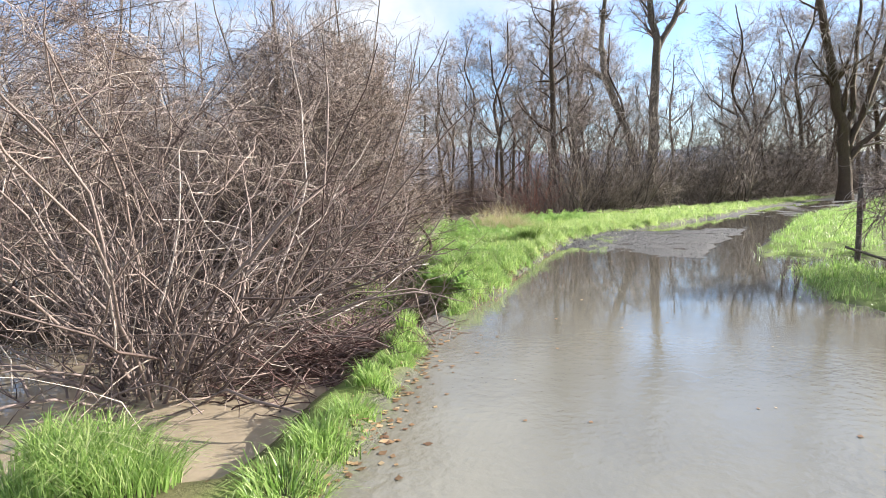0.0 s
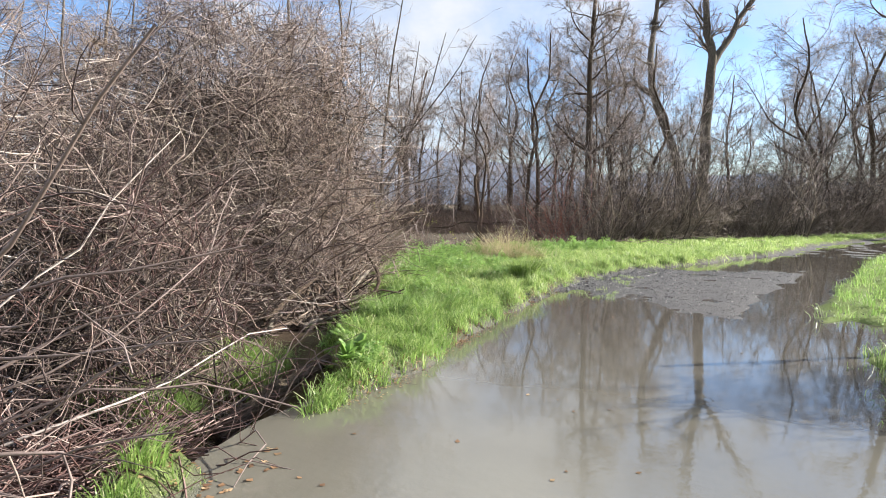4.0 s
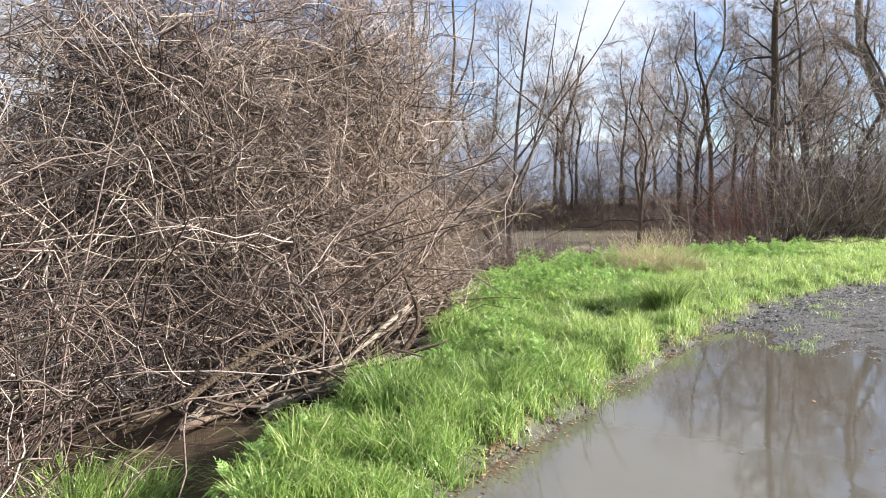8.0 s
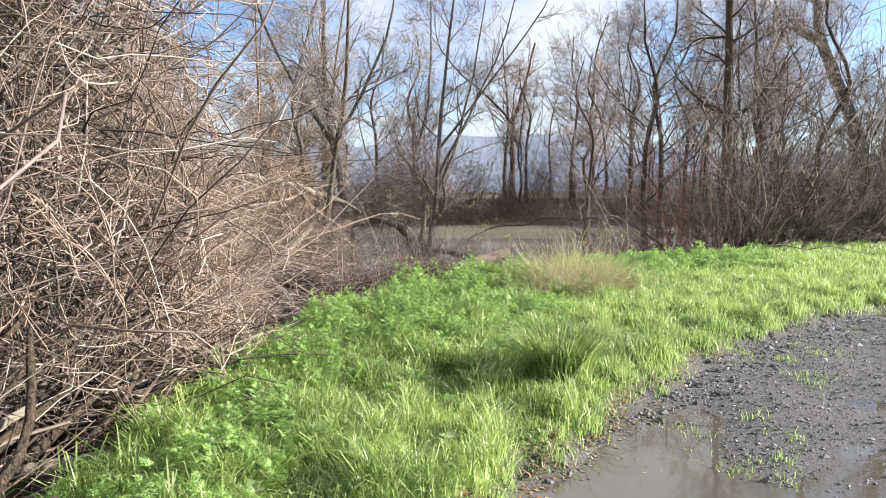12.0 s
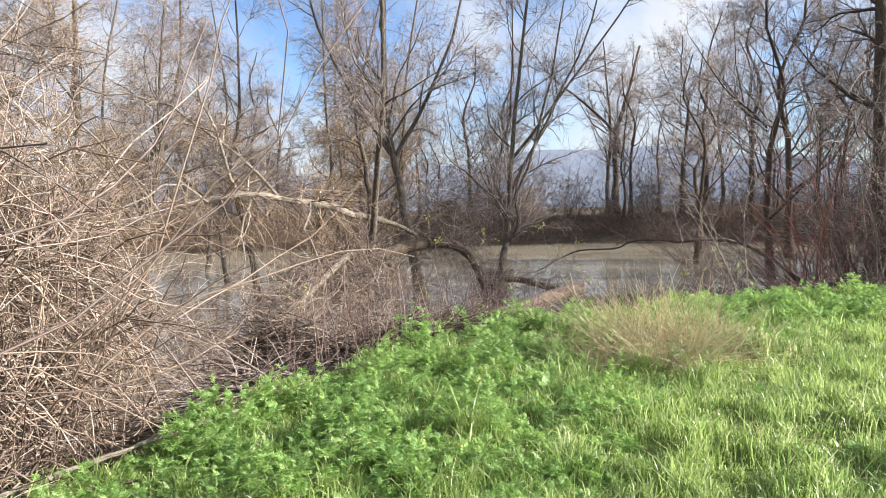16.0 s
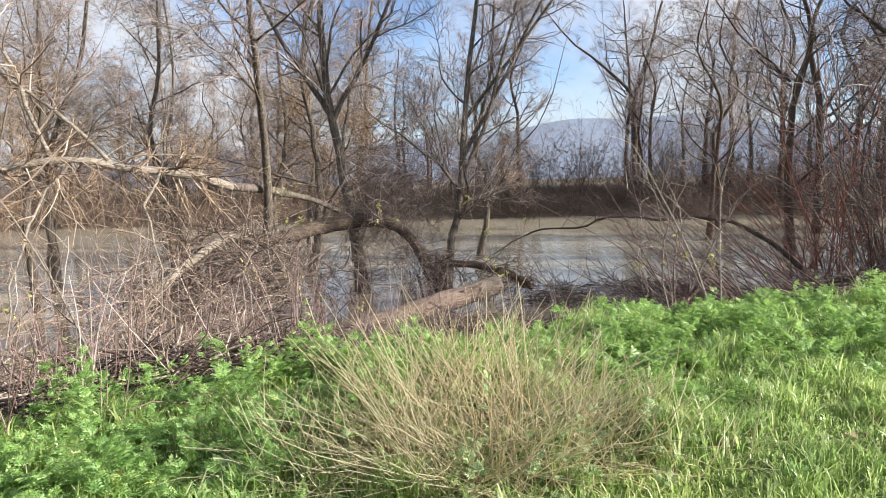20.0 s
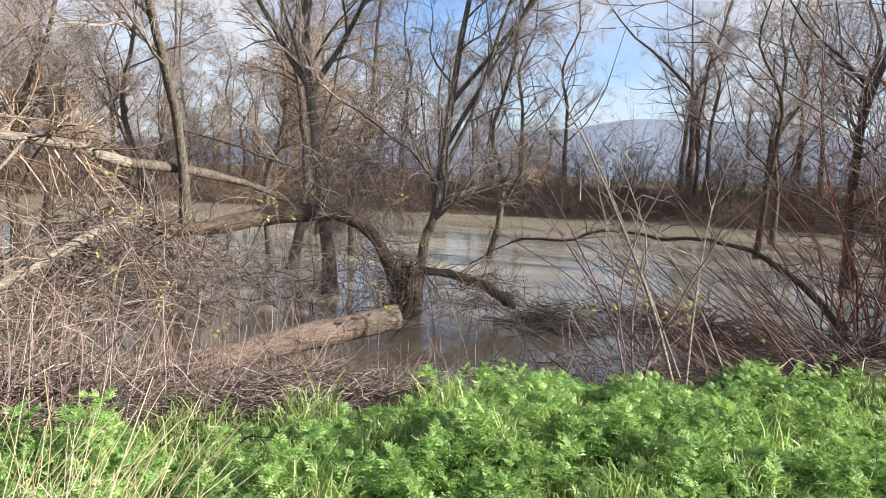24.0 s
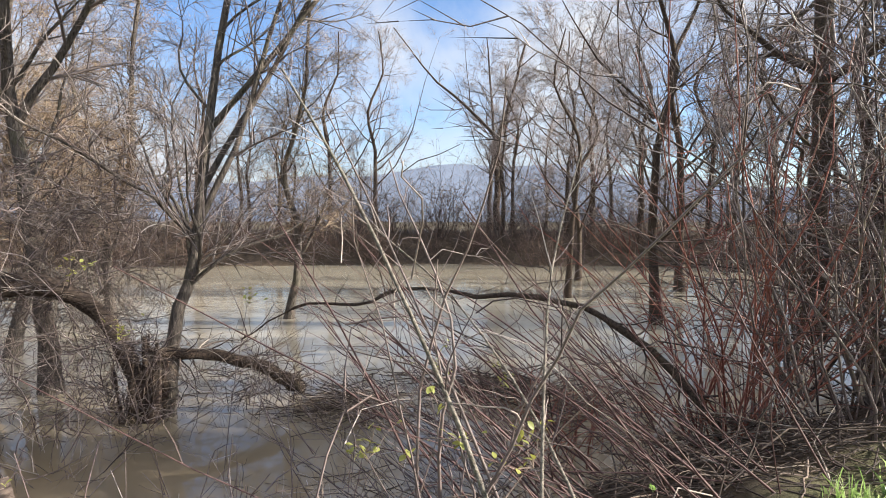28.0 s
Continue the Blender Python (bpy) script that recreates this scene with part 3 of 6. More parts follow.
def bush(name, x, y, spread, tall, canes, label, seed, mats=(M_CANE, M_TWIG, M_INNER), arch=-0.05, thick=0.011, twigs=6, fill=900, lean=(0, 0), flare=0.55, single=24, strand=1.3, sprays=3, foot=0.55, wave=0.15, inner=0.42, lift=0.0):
    """A bare bush: long canes from a wide stool, side twigs, and a tangle of fine shoots."""
    rng = np.random.default_rng(seed)
    z = at_ground(x, y)
    ob = thing(name, (x, y, z), label, "bush")
    a, r = rng.uniform(0, 2 * np.pi, canes), spread * 0.55 * np.sqrt(rng.uniform(0, 1, canes))
    start = np.stack([r * np.cos(a), r * np.sin(a), 0 * a], -1) * (foot / 0.55)
    start[:, 2] = np.maximum(height(x + start[:, 0], y + start[:, 1]), -1.25) - z - 0.05
    way = np.stack([flare * np.cos(a) * (0.3 + r / spread) + lean[0], flare * np.sin(a) * (0.3 + r / spread) + lean[1], 1 + 0 * a], -1) + rng.normal(0, 0.2, (canes, 3))
    size = tall * rng.uniform(0.55, 1.2, canes)
    stems = wander(rng, start, way, size, 11, wave, rng.uniform(arch * 2.2, 0.02, canes))
    girth = taper(thick * rng.uniform(0.6, 1.5, canes), 11, 0.3)
    stems = off_the_path(stems, x, y)
    for k in range(min(single, canes)):
        stem = part("stem", mesh_of("stem", *tubes(stems[k : k + 1], girth[k : k + 1], 5), mats[0]), ob)
        side, thin = offshoots(rng, stems[k : k + 1], girth[k : k + 1], twigs, 0.15, 1.0, 0.24 * tall, 0.85, 6, 0.2, -0.02, 0.62, 0.35, 0.0028)
        stuff(part("twig_spray", mesh_of("twig_spray", *tubes(side, thin, 3), mats[1]), stem))
    if canes > single:
        stuff(part("undergrowth", mesh_of("undergrowth", *tubes(stems[single:], girth[single:], 4), mats[0]), ob))
        side, thin = offshoots(rng, stems[single:], girth[single:], twigs, 0.15, 1.0, 0.24 * tall, 0.85, 6, 0.2, -0.02, 0.62, 0.35, 0.0028)
        stuff(part("twig_work", mesh_of("twig_work", *tubes(side, thin, 3), mats[1]), ob))
    if fill:
        mass = strands(rng, fill, spread, spread, tall * 0.92 - lift, strand, 0.0052, base=lift, bend=0.36)
        mass[0][:, :, :2] += np.array(lean) * mass[0][:, :, 2:] * 0.5
        mass = (off_the_path(mass[0], x, y), mass[1])
        fine = offshoots(rng, *mass, sprays, 0.1, 1.0, 0.4, 0.8, 4, 0.2, -0.02, 0.8, 0.5, 0.002)
        stuff(part("tangle", mesh_of("tangle", *joined(tubes(*mass, 3), tubes(*fine, 3)), mats[1]), ob))
        if len(mats) > 2 and inner:  # inner shoots, coloured dark to paint the shade inside the bush
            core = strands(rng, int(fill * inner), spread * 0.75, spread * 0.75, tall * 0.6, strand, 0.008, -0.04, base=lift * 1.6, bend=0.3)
            stuff(part("shade_core", mesh_of("shade_core", *tubes(*core, 3), mats[2]), ob))
    return ob


def bare_tree(name, trunk, r0, r1, label, seed, limbs=14, limb=3.4, boughs=8, twigs=8, low=0.3, mats=(M_BARK, M_FARTWIG), least=0.006, group="", rise=0.05, near=False, extra=(), droop=0.02, knots=3, fine=3, fork=0.5, spread=0.75, thin_tip=0.25):
    """A leafless tree round a given trunk line: limbs, boughs, twigs and tips, thinner and thinner."""
    rng = np.random.default_rng(seed)
    pts = np.asarray(trunk, float)
    ob = thing(name, pts[0], label, "tree", group)
    line = smooth_line(pts - pts[0], 16)
    line[2:] += rng.normal(0, r0 * 0.16, (14, 3)) * [1, 1, 0]
    r = np.linspace(r0, r1, 16)
    r[0] *= 1.45
    r[1] *= 1.12
    part("trunk", mesh_of("trunk", *tubes(line[None], r[None], 9), mats[0]), ob)
    a, ra = offshoots(rng, line[None], r[None], limbs, low, 0.99, limb, spread, 9, 0.17, rise, 0.42, 0.2, least * 2)
    for path in extra:
        own = smooth_line(np.asarray(path, float) - pts[0], 9)
        own[1:] += rng.normal(0, r0 * 0.2, (8, 3))
        near_trunk = np.argmin(np.linalg.norm(line - own[0], axis=1))
        a, ra = np.concatenate([a, own[None]]), np.concatenate([ra, taper(max(r[near_trunk] * fork * 1.5, r0 * 0.3), 9, thin_tip)])

    def crown_of(stems, girth):
        c, rc = offshoots(rng, stems, girth, boughs, 0.12, 1.0, limb * 0.45, 0.75, 5, 0.17, rise * 0.6, 0.55, 0.3, least * 1.3)
        e, re = offshoots(rng, c, rc, twigs, 0.08, 1.0, limb * 0.23, 0.75, knots, 0.18, droop, 0.65, 0.5, least)
        pieces = [tubes(c, rc, 3), spikes(e, re)]
        if fine:
            pieces.append(spikes(*offshoots(rng, e, re, fine, 0.15, 1.0, limb * 0.12, 0.7, 2, 0.1, droop, 0.8, 0.5, least * 0.7)))
        return joined(*pieces)

    if near:
        for k in range(len(a)):
            one = part("limb", mesh_of("limb", *tubes(a[k : k + 1], ra[k : k + 1], 6), mats[0]), ob)
            stuff(part("twig_spray", mesh_of("twig_spray", *crown_of(a[k : k + 1], ra[k : k + 1]), mats[1]), one))
    else:
        stuff(part("limb_work", mesh_of("limb_work", *tubes(a, ra, 4), mats[0]), ob))
        stuff(part("crown", mesh_of("crown", *crown_of(a, ra), mats[1]), ob))
    return ob


# the brambles and hazels between path and river
PURPLE = "tangled leafless bush of grey and reddish-brown canes"
bush("bush", -2.85, 6.0, 1.4, 3.3, 96, "leafless hazel bush of long pale arching canes beside flood water", 11, arch=-0.05, thick=0.0145, twigs=10, fill=120, lean=(0.0, 0.1), single=70, foot=0.2, flare=0.95, inner=0.05, wave=0.19)
bush("bush", -3.5, 5.4, 1.1, 2.6, 14, "thin leafless bush of curved pale canes standing in muddy water", 21, arch=-0.07, thick=0.011, twigs=7, fill=20, lean=(-0.1, 0.0), foot=0.22, flare=1.1, inner=0)
bush("bush", -2.5, 8.6, 1.0, 2.3, 44, "low sprawling leafless canes arching over dark water", 22, (M_CANE, M_REDTWIG, M_INNER), arch=-0.13, thick=0.009, twigs=8, fill=190, foot=0.5, flare=1.3, wave=0.24, single=44, inner=0.6, strand=0.9)
bush("bush", -5.8, 7.6, 2.0, 4.6, 44, PURPLE, 12, arch=-0.035, fill=900, flare=0.8)
bush("bush", -3.8, 9.2, 1.35, 3.6, 46, PURPLE, 13, arch=-0.06, fill=560, lean=(-0.1, 0.05), wave=0.22, inner=1.5)
bush("bush", -4.85, 11.8, 1.9, 5.2, 60, PURPLE, 14, arch=-0.04, fill=1900, single=30, wave=0.22, lift=0.4, foot=0.4, flare=0.75, inner=0.75)
bush("bush", -5.0, 14.2, 1.85, 5.4, 60, "dense tan thicket bush hung with dry vines", 15, (M_CANE, M_VINE, M_INNER), arch=-0.04, inner=0.6, fill=2000, single=30, wave=0.2, lift=0.45, foot=0.4, flare=0.75)
bush("bush", -7.4, 12.4, 2.2, 5.6, 40, PURPLE, 16, arch=-0.02, fill=800)
bush("bush", -6.8, 9.0, 2.2, 5.4, 40, PURPLE, 17, arch=-0.02, fill=800)
bush("bush", -6.6, 15.9, 1.6, 4.4, 30, "straw-coloured tangled bush of fine dry twigs", 18, (M_STRAW, M_STRAW), arch=-0.05, fill=700, flare=0.9)
bush("bush", -8.8, 15.0, 2.0, 5.2, 40, PURPLE, 19, arch=-0.02, fill=700)
bush("bush", -9.4, 17.8, 1.6, 2.9, 22, "golden-brown willow bush with drooping twigs", 20, (M_STRAW, M_WILLOW), arch=-0.07, fill=300, flare=0.9)

# trees standing in the flooded edge of the river
STANDING = "bare trees standing in the river's edge"
bare_tree("tree", [(-12.4, 25.05, 0.6), (-12.0, 24.9, 1.5), (-11.75, 24.75, 2.2), (-11.25, 24.45, 3.0), (-10.75, 24.15, 3.7), (-10.4, 23.9, 4.4), (-9.9, 23.5, 6.0), (-9.8, 23.2, 8.5)], 0.088, 0.03, "slender leaning grey stem growing up from the arched trunk", 31, 9, 2.8, 9, 9, 0.42, group=STANDING, near=True)
bare_tree("tree", [(-14.7, 29.0, -1.5), (-14.95, 29.0, 0), (-15.3, 28.95, 1.8), (-15.7, 28.9, 3.6), (-16.0, 28.9, 6), (-16.3, 29.2, 10), (-16.2, 29.6, 14)], 0.18, 0.04, "tall dark tree with a forking crown in the water", 32, 14, 4.2, 9, 9, 0.3, group=STANDING, near=True,
          extra=[[(-15.7, 28.9, 3.6), (-16.6, 28.2, 5.2), (-17.6, 27.4, 8), (-18.1, 27, 11)], [(-15.7, 28.9, 3.3), (-15.0, 29.6, 5), (-14.3, 30.4, 7.5), (-14, 31, 11)]])
bare_tree("tree", [(-11.95, 29.4, -1.3), (-11.93, 29.6, 0.2), (-11.95, 29.95, 1.2), (-12.05, 30.3, 3.3), (-12.1, 30.7, 5.4), (-12.0, 31.1, 8), (-11.6, 31.4, 11)], 0.115, 0.025, "slender many-branched tree growing from an old stump", 33, 16, 3.6, 9, 9, 0.2, group=STANDING, near=True,
          extra=[[(-12.0, 30.1, 2.2), (-11.4, 30.9, 4), (-10.6, 31.9, 6.5), (-10, 32.6, 9.5)], [(-12.05, 30.3, 3.2), (-11.0, 31.3, 5), (-9.6, 32.6, 7.5), (-8.8, 33.4, 9.5)], [(-12.0, 30, 1.6), (-11.5, 30.6, 3.4), (-11.2, 31.3, 6), (-11, 31.8, 9)]])
WILLOWY = (M_BARK, M_WILLOW)
for s, (x, y, tall, lx, ly) in enumerate([(-17.2, 18.6, 10, 0.3, 0.2), (-16.4, 20.4, 11, -0.5, 0.4), (-22, 23.5, 11, 0.8, 0.5), (-25, 28, 12, -0.8, 0.4), (-20.5, 33, 12, 0.6, 0.6), (-27, 35, 13, 0.3, 0.3), (-20, 26.5, 10, -0.6, 0), (-30, 25, 12, 0.5, 0.5), (-18, 37, 11, 0.4, 0.2), (-23, 17.5, 11, 0.2, 0.3), (-28, 20, 12, 0.4, 0.2), (-33, 31, 12, -0.4, 0.3), (-19, 22.4, 9, 0.5, 0.4), (-18.6, 29.8, 10, 0.5, 0.3), (-21.8, 30.6, 12, -0.3, 0.4)]):
    w = np.random.default_rng(300 + s).normal(0, 0.3, (4, 2))
    bare_tree("tree", [(x, y, -1.5), (x + lx * 0.2 + w[0, 0], y + ly * 0.2 + w[0, 1], 1.2), (x + lx * 0.6 + w[1, 0], y + ly * 0.6 + w[1, 1], 3.2), (x + lx * 1.2 + w[2, 0], y + ly + w[2, 1], tall * 0.55), (x + lx * 2 + w[3, 0], y + ly * 1.6, tall)], (0.11, 0.15, 0.13)[s % 3], 0.025, "bare willow with fine yellowish twigs standing in flood water", 100 + s, 19, 3.3, 8, 11, 0.12, WILLOWY if s % 3 else (M_BARK, M_FARTWIG), 0.006, STANDING, 0.05, droop=-0.12, knots=4, fine=3)

# the trees that stand out behind the meadow and over the river
LONE = "tall bare tree with a dark trunk behind the meadow"
bare_tree("tree", [(0.4, 48.4, -0.2), (-0.3, 47.8, 3.5), (-1.9, 47.2, 8.4), (-2.4, 48.6, 11), (-2.3, 49.2, 13.4), (-2.0, 49.3, 16)], 0.33, 0.11, LONE, 121, 9, 3.4, 7, 7, 0.5, (M_BARK, M_FARTWIG), 0.010, fork=0.6, extra=[[(-1.9, 47.2, 8.4), (-3.2, 47.5, 9.4), (-4.6, 47.8, 9.2), (-6.5, 48, 8.0)]])
bare_tree("tree", [(1.1, 48.6, -0.2), (1.0, 48.6, 6), (1.2, 48.8, 10.5), (0.8, 49, 13.5), (0.6, 49, 18)], 0.40, 0.14, LONE, 122, 9, 4, 7, 7, 0.5, (M_BARK, M_FARTWIG), 0.010, fork=0.55, extra=[[(1.2, 48.8, 10.3), (2.6, 49.4, 13), (4.6, 50.2, 16.5), (6, 51, 20)]])
bare_tree("tree", [(-4.2, 37, -0.3), (-4.1, 36.95, 4), (-4.15, 36.9, 8), (-4.0, 37, 12), (-3.9, 37, 16)], 0.2, 0.05, "straight bare tree rising out of the thicket", 123, 26, 3.4, 7, 7, 0.25, (M_DARKBARK, M_FARBROWN), 0.009, spread=0.95, rise=0.03)
bare_tree("tree", [(11.6, 44.6, -0.2), (11.5, 44.3, 3.2), (10.6, 43.4, 7), (9.5, 42.3, 12), (8.6, 41.6, 17)], 0.38, 0.11, "dark many-stemmed tree beside the path", 124, 12, 4.5, 7, 7, 0.35, (M_DARKBARK, M_FARTWIG), 0.010, fork=0.45, extra=[[(11.6, 44.5, 2.6), (12.8, 44.8, 6), (14, 45, 11), (14.5, 45, 16)], [(11.6, 44.5, 3), (12.0, 44.5, 8), (11.9, 44.4, 14)], [(11.6, 44.5, 2.2), (13.6, 45.2, 4.5), (15.8, 46, 9), (17, 46.5, 14)]])
bare_tree("tree", [(-31.4, 72.2, 0.2), (-31.4, 72.2, 5), (-31.4, 72.2, 9), (-30.6, 72.9, 12), (-29.6, 73.6, 17)], 0.34, 0.1, "lone bare tree with a wide fork across the river", 125, 7, 4.2, 7, 7, 0.5, (M_DARKBARK, M_FARTWIG), 0.012, extra=[[(-31.4, 72.2, 8.6), (-33.2, 70.5, 11.2), (-35.6, 68.4, 14), (-38.2, 66.2, 18)]])

rng = np.random.default_rng(126)
nest = thing("bird_nest", (-2.35, 49.2, 13.15), "dark ball of twigs built in a tree fork", "nest")
line, girth = strands(rng, 130, 0.42, 0.42, 0.6, 0.7, 0.016, 0.0, 1.6, 0.5, 5, -0.2)
stuff(part("twig_ball", mesh_of("twig_ball", *tubes(line, girth, 3), M_INNER), nest))

# trees farther off, on both banks: a few grown once, then repeated
FAR_LABEL = "bare winter tree with dark trunk and fine twigs"
kinds = []
for s, tall, r, limbs, limb, forks in ((41, 15, 0.20, 17, 4.2, 3), (42, 12, 0.15, 15, 3.8, 3), (43, 17, 0.23, 18, 4.6, 3), (44, 10, 0.12, 13, 3.2, 3)):
    rng = np.random.default_rng(s)
    w = rng.normal(0, 0.4, (5, 2))
    trunk = [(0, 0, -0.3)] + [(w[j, 0] * (j + 1) / 3, w[j, 1] * (j + 1) / 3, tall * (j + 1) / 5) for j in range(5)]
    rising = []
    for j in range(forks):  # long limbs that fork off low and sweep up
        a, h, out = 2 * math.pi * (j + rng.uniform(-0.25, 0.25)) / forks, tall * rng.uniform(0.15, 0.5), tall * rng.uniform(0.2, 0.38)
        rising.append([(w[0, 0] * h / tall, w[0, 1] * h / tall, h)] + [(out * f * math.cos(a + 0.3 * f), out * f * math.sin(a + 0.3 * f), h + (tall * rng.uniform(0.75, 0.98) - h) * g) for f, g in ((0.45, 0.25), (0.75, 0.6), (1.0, 1.0))])
    kinds.append(bare_tree("bare_tree", trunk, r, r * 0.2, FAR_LABEL, s, limbs, limb, 7, 8, 0.25, (M_DARKBARK, M_FARTWIG), 0.0072, "bare trees along the banks", extra=rising, fork=0.28, rise=0.03, spread=0.9, fine=4, thin_tip=0.1))


def shrub_kind(name, label, seed, canes, tall, spread, mat, fill, group, stools=4, least=0.006, tips=3):
    """A far shrub: fans of canes from a few stools, twigs, tips and a loose tangle."""
    rng = np.random.default_rng(seed)
    ob = thing(name, (0, 0, 0), label, "bush", group)
    stool = rng.uniform(-0.6, 0.6, (stools, 2)) * spread
    who = rng.integers(0, stools, canes)
    start = np.concatenate([stool[who] + rng.normal(0, 0.12, (canes, 2)), np.full((canes, 1), -0.15)], 1)
    way = rng.normal(0, 0.36, (canes, 3)) + [0, 0, 1]
    stems = wander(rng, start, way, tall * rng.uniform(0.5, 1.3, canes), 8, 0.17, rng.uniform(-0.09, 0.06, canes))
    girth = taper(0.013 * np.minimum(rng.lognormal(0, 0.4, canes), 2.2), 8, 0.25)
    side = offshoots(rng, stems, girth, 6, 0.12, 1.0, 0.3 * tall, 0.75, 4, 0.2, rng.uniform(-0.05, 0.08, canes * 6), 0.6, 0.4, least * 1.2)
    mass = strands(rng, fill, spread, spread, tall * 0.8, 1.2, least * 1.4, -0.04, knots=5, bend=0.28)
    pieces = [spikes(*side), spikes(*mass)]
    if tips:
        pieces.append(spikes(*offshoots(rng, *side, tips, 0.1, 1.0, 0.11 * tall, 0.7, 2, 0.15, 0.0, 0.7, 0.5, least)))
    stuff(part("stem_work", mesh_of("stem_work", *tubes(stems, girth, 4), mat), ob))
    stuff(part("tangle", mesh_of("tangle", *joined(*pieces), mat), ob))
    return ob


shrub = shrub_kind("thicket_shrub", "leafless brown thicket shrub at the meadow's edge", 51, 34, 3.4, 1.6, M_FARBROWN, 110, "thicket shrubs along the banks")
scrub = shrub_kind("hedge_shrub", "dense dark brown brushwood on the far shore", 53, 20, 3.2, 1.8, M_HEDGE, 130, "brushwood along the far shore", 5, 0.010, 1)
brake = shrub_kind("tall_shrub", "tall leafless grey-brown shrub under the far trees", 54, 34, 5.6, 2.0, M_THICKET, 110, "tall shrubs across the river", 4, 0.007, 3)


def stand(kind, x, y, turn, size, own=False):
    m = pose(x, y, max(at_ground(x, y), -1.3), 0, 0, turn)
    if own:
        kind.matrix_basis = m
        return kind
    kind.scale = (size,) * 3
    made = copy_thing(kind, m)
    kind.scale = (1, 1, 1)
    return made


rng = np.random.default_rng(7)
TREES = [(1, -8.6, 42.5, 1.0), (3, -13.4, 47, 1.0), (1, 6.6, 47.5, 1.1), (0, 10.9, 53, 1.0), (1, 16, 51, 1.1), (2, 18, 62, 1.0), (3, -6.5, 54, 1.2),
         (0, 8.5, 58, 0.9), (3, 13.5, 56, 1.2), (0, 21, 57, 1.0), (0, 24, 66, 1.1), (3, 7.6, 45.6, 0.8), (0, -10.5, 52, 1.0), (3, -3.4, 40.8, 1.1), (1, -16, 54, 1.0),
         (1, 8.5, 62, 1.1), (0, 12.5, 66, 1.1), (3, 14, 59.5, 1.3), (2, 19, 71, 1.0), (1, 19.5, 64, 1.2), (0, 23, 80, 1.2), (3, 16, 75, 1.5), (0, -18, 69, 1.15), (1, -14, 72, 1.4), (2, -10, 73, 1.1), (1, -6.5, 76, 1.4), (0, -22, 70, 1.1), (3, -12, 69.5, 1.4), (3, -3.2, 37.5, 1.1), (1, -1.2, 38.8, 0.9),
         (1, 18.6, 54.4, 1.0), (3, 22, 61.6, 1.3), (1, 26, 66, 1.2), (0, 22.5, 70, 1.0), (3, 20.5, 53, 1.1), (1, 27, 60, 1.1)]
for kind, x, y, size in TREES:
    stand(kinds[kind], x, y, rng.uniform(0, 360), size)
for n in range(58):  # the wood across the river
    x = -78 + n * 1.9 + rng.uniform(-1.5, 1.5)
    y = np.interp(x, FAR_X, FAR_Y) + rng.uniform(5, 30)
    stand(kinds[int(rng.integers(0, 4))], x, y, rng.uniform(0, 360), rng.uniform(0.6, 1.05))
for n in range(26):  # the wood up the river
    x = -120 + n * 3.0 + rng.uniform(-1.5, 1.5)
    y = np.interp(x, FAR_X, FAR_Y) + rng.uniform(2, 24)
    stand(kinds[int(rng.integers(0, 4))], x, y, rng.uniform(0, 360), rng.uniform(0.7, 1.1))
for n in range(18):
    x = -112 + n * 1.9 + rng.uniform(-0.6, 0.6)
    stand(scrub, x, np.interp(x, FAR_X, FAR_Y) + rng.uniform(1.0, 5.0), rng.uniform(0, 360), rng.uniform(1.0, 1.4))
for n in range(62):  # brushwood along the far shore
    x = -78 + n * 1.6 + rng.uniform(-0.6, 0.6)
    y = np.interp(x, FAR_X, FAR_Y) + rng.uniform(-0.3, 3.5)
    stand(scrub, x, y, rng.uniform(0, 360), rng.uniform(0.75, 1.2))
for n in range(30):  # a second row
    x = -70 + n * 2.6 + rng.uniform(-1, 1)
    stand(scrub, x, np.interp(x, FAR_X, FAR_Y) + rng.uniform(7, 13), rng.uniform(0, 360), rng.uniform(1.0, 1.6))
for n in range(64):  # undergrowth of the far woods
    x = -100 + n * 2.0 + rng.uniform(-1, 1)
    y = np.interp(x, FAR_X, FAR_Y) + rng.uniform(4, 16)
    stand(brake, x, y, rng.uniform(0, 360), rng.uniform(0.65, 1.25))
for n in range(36):  # the thicket at the end of the meadow
    y = 31.8 + n * 0.58
    x = np.interp(y, BANK_Y, BANK_X) - 0.8 + rng.uniform(-0.9, 0.7)
    stand(shrub if n % 2 else brake, x, y, rng.uniform(0, 360), rng.uniform(0.8, 1.2))
for n in range(14):  # tall shrubs behind the bend of the path
    stand(brake, 9 + n * 1.3 + rng.uniform(-0.6, 0.6), 58 + n * 1.1 + rng.uniform(-2, 3), rng.uniform(0, 360), rng.uniform(0.9, 1.3))
for n in range(16):
    stand(shrub, 9 + n * 1.1 + rng.uniform(-0.4, 0.4), 52 + n * 0.8 + rng.uniform(-1, 3), rng.uniform(0, 360), rng.uniform(0.9, 1.3))
for kind in kinds:  # the first of each stands in the wood too
    x = -20 + 6 * kinds.index(kind)
    stand(kind, x, float(np.interp(x, FAR_X, FAR_Y)) + 12, 0, 1, True)
stand(brake, -28, float(np.interp(-28, FAR_X, FAR_Y)) + 6, 0, 1, True)
stand(shrub, -1.6, 33.4, 0, 1, True)
stand(scrub, -40, float(np.interp(-40, FAR_X, FAR_Y)) + 3, 0, 1, True)

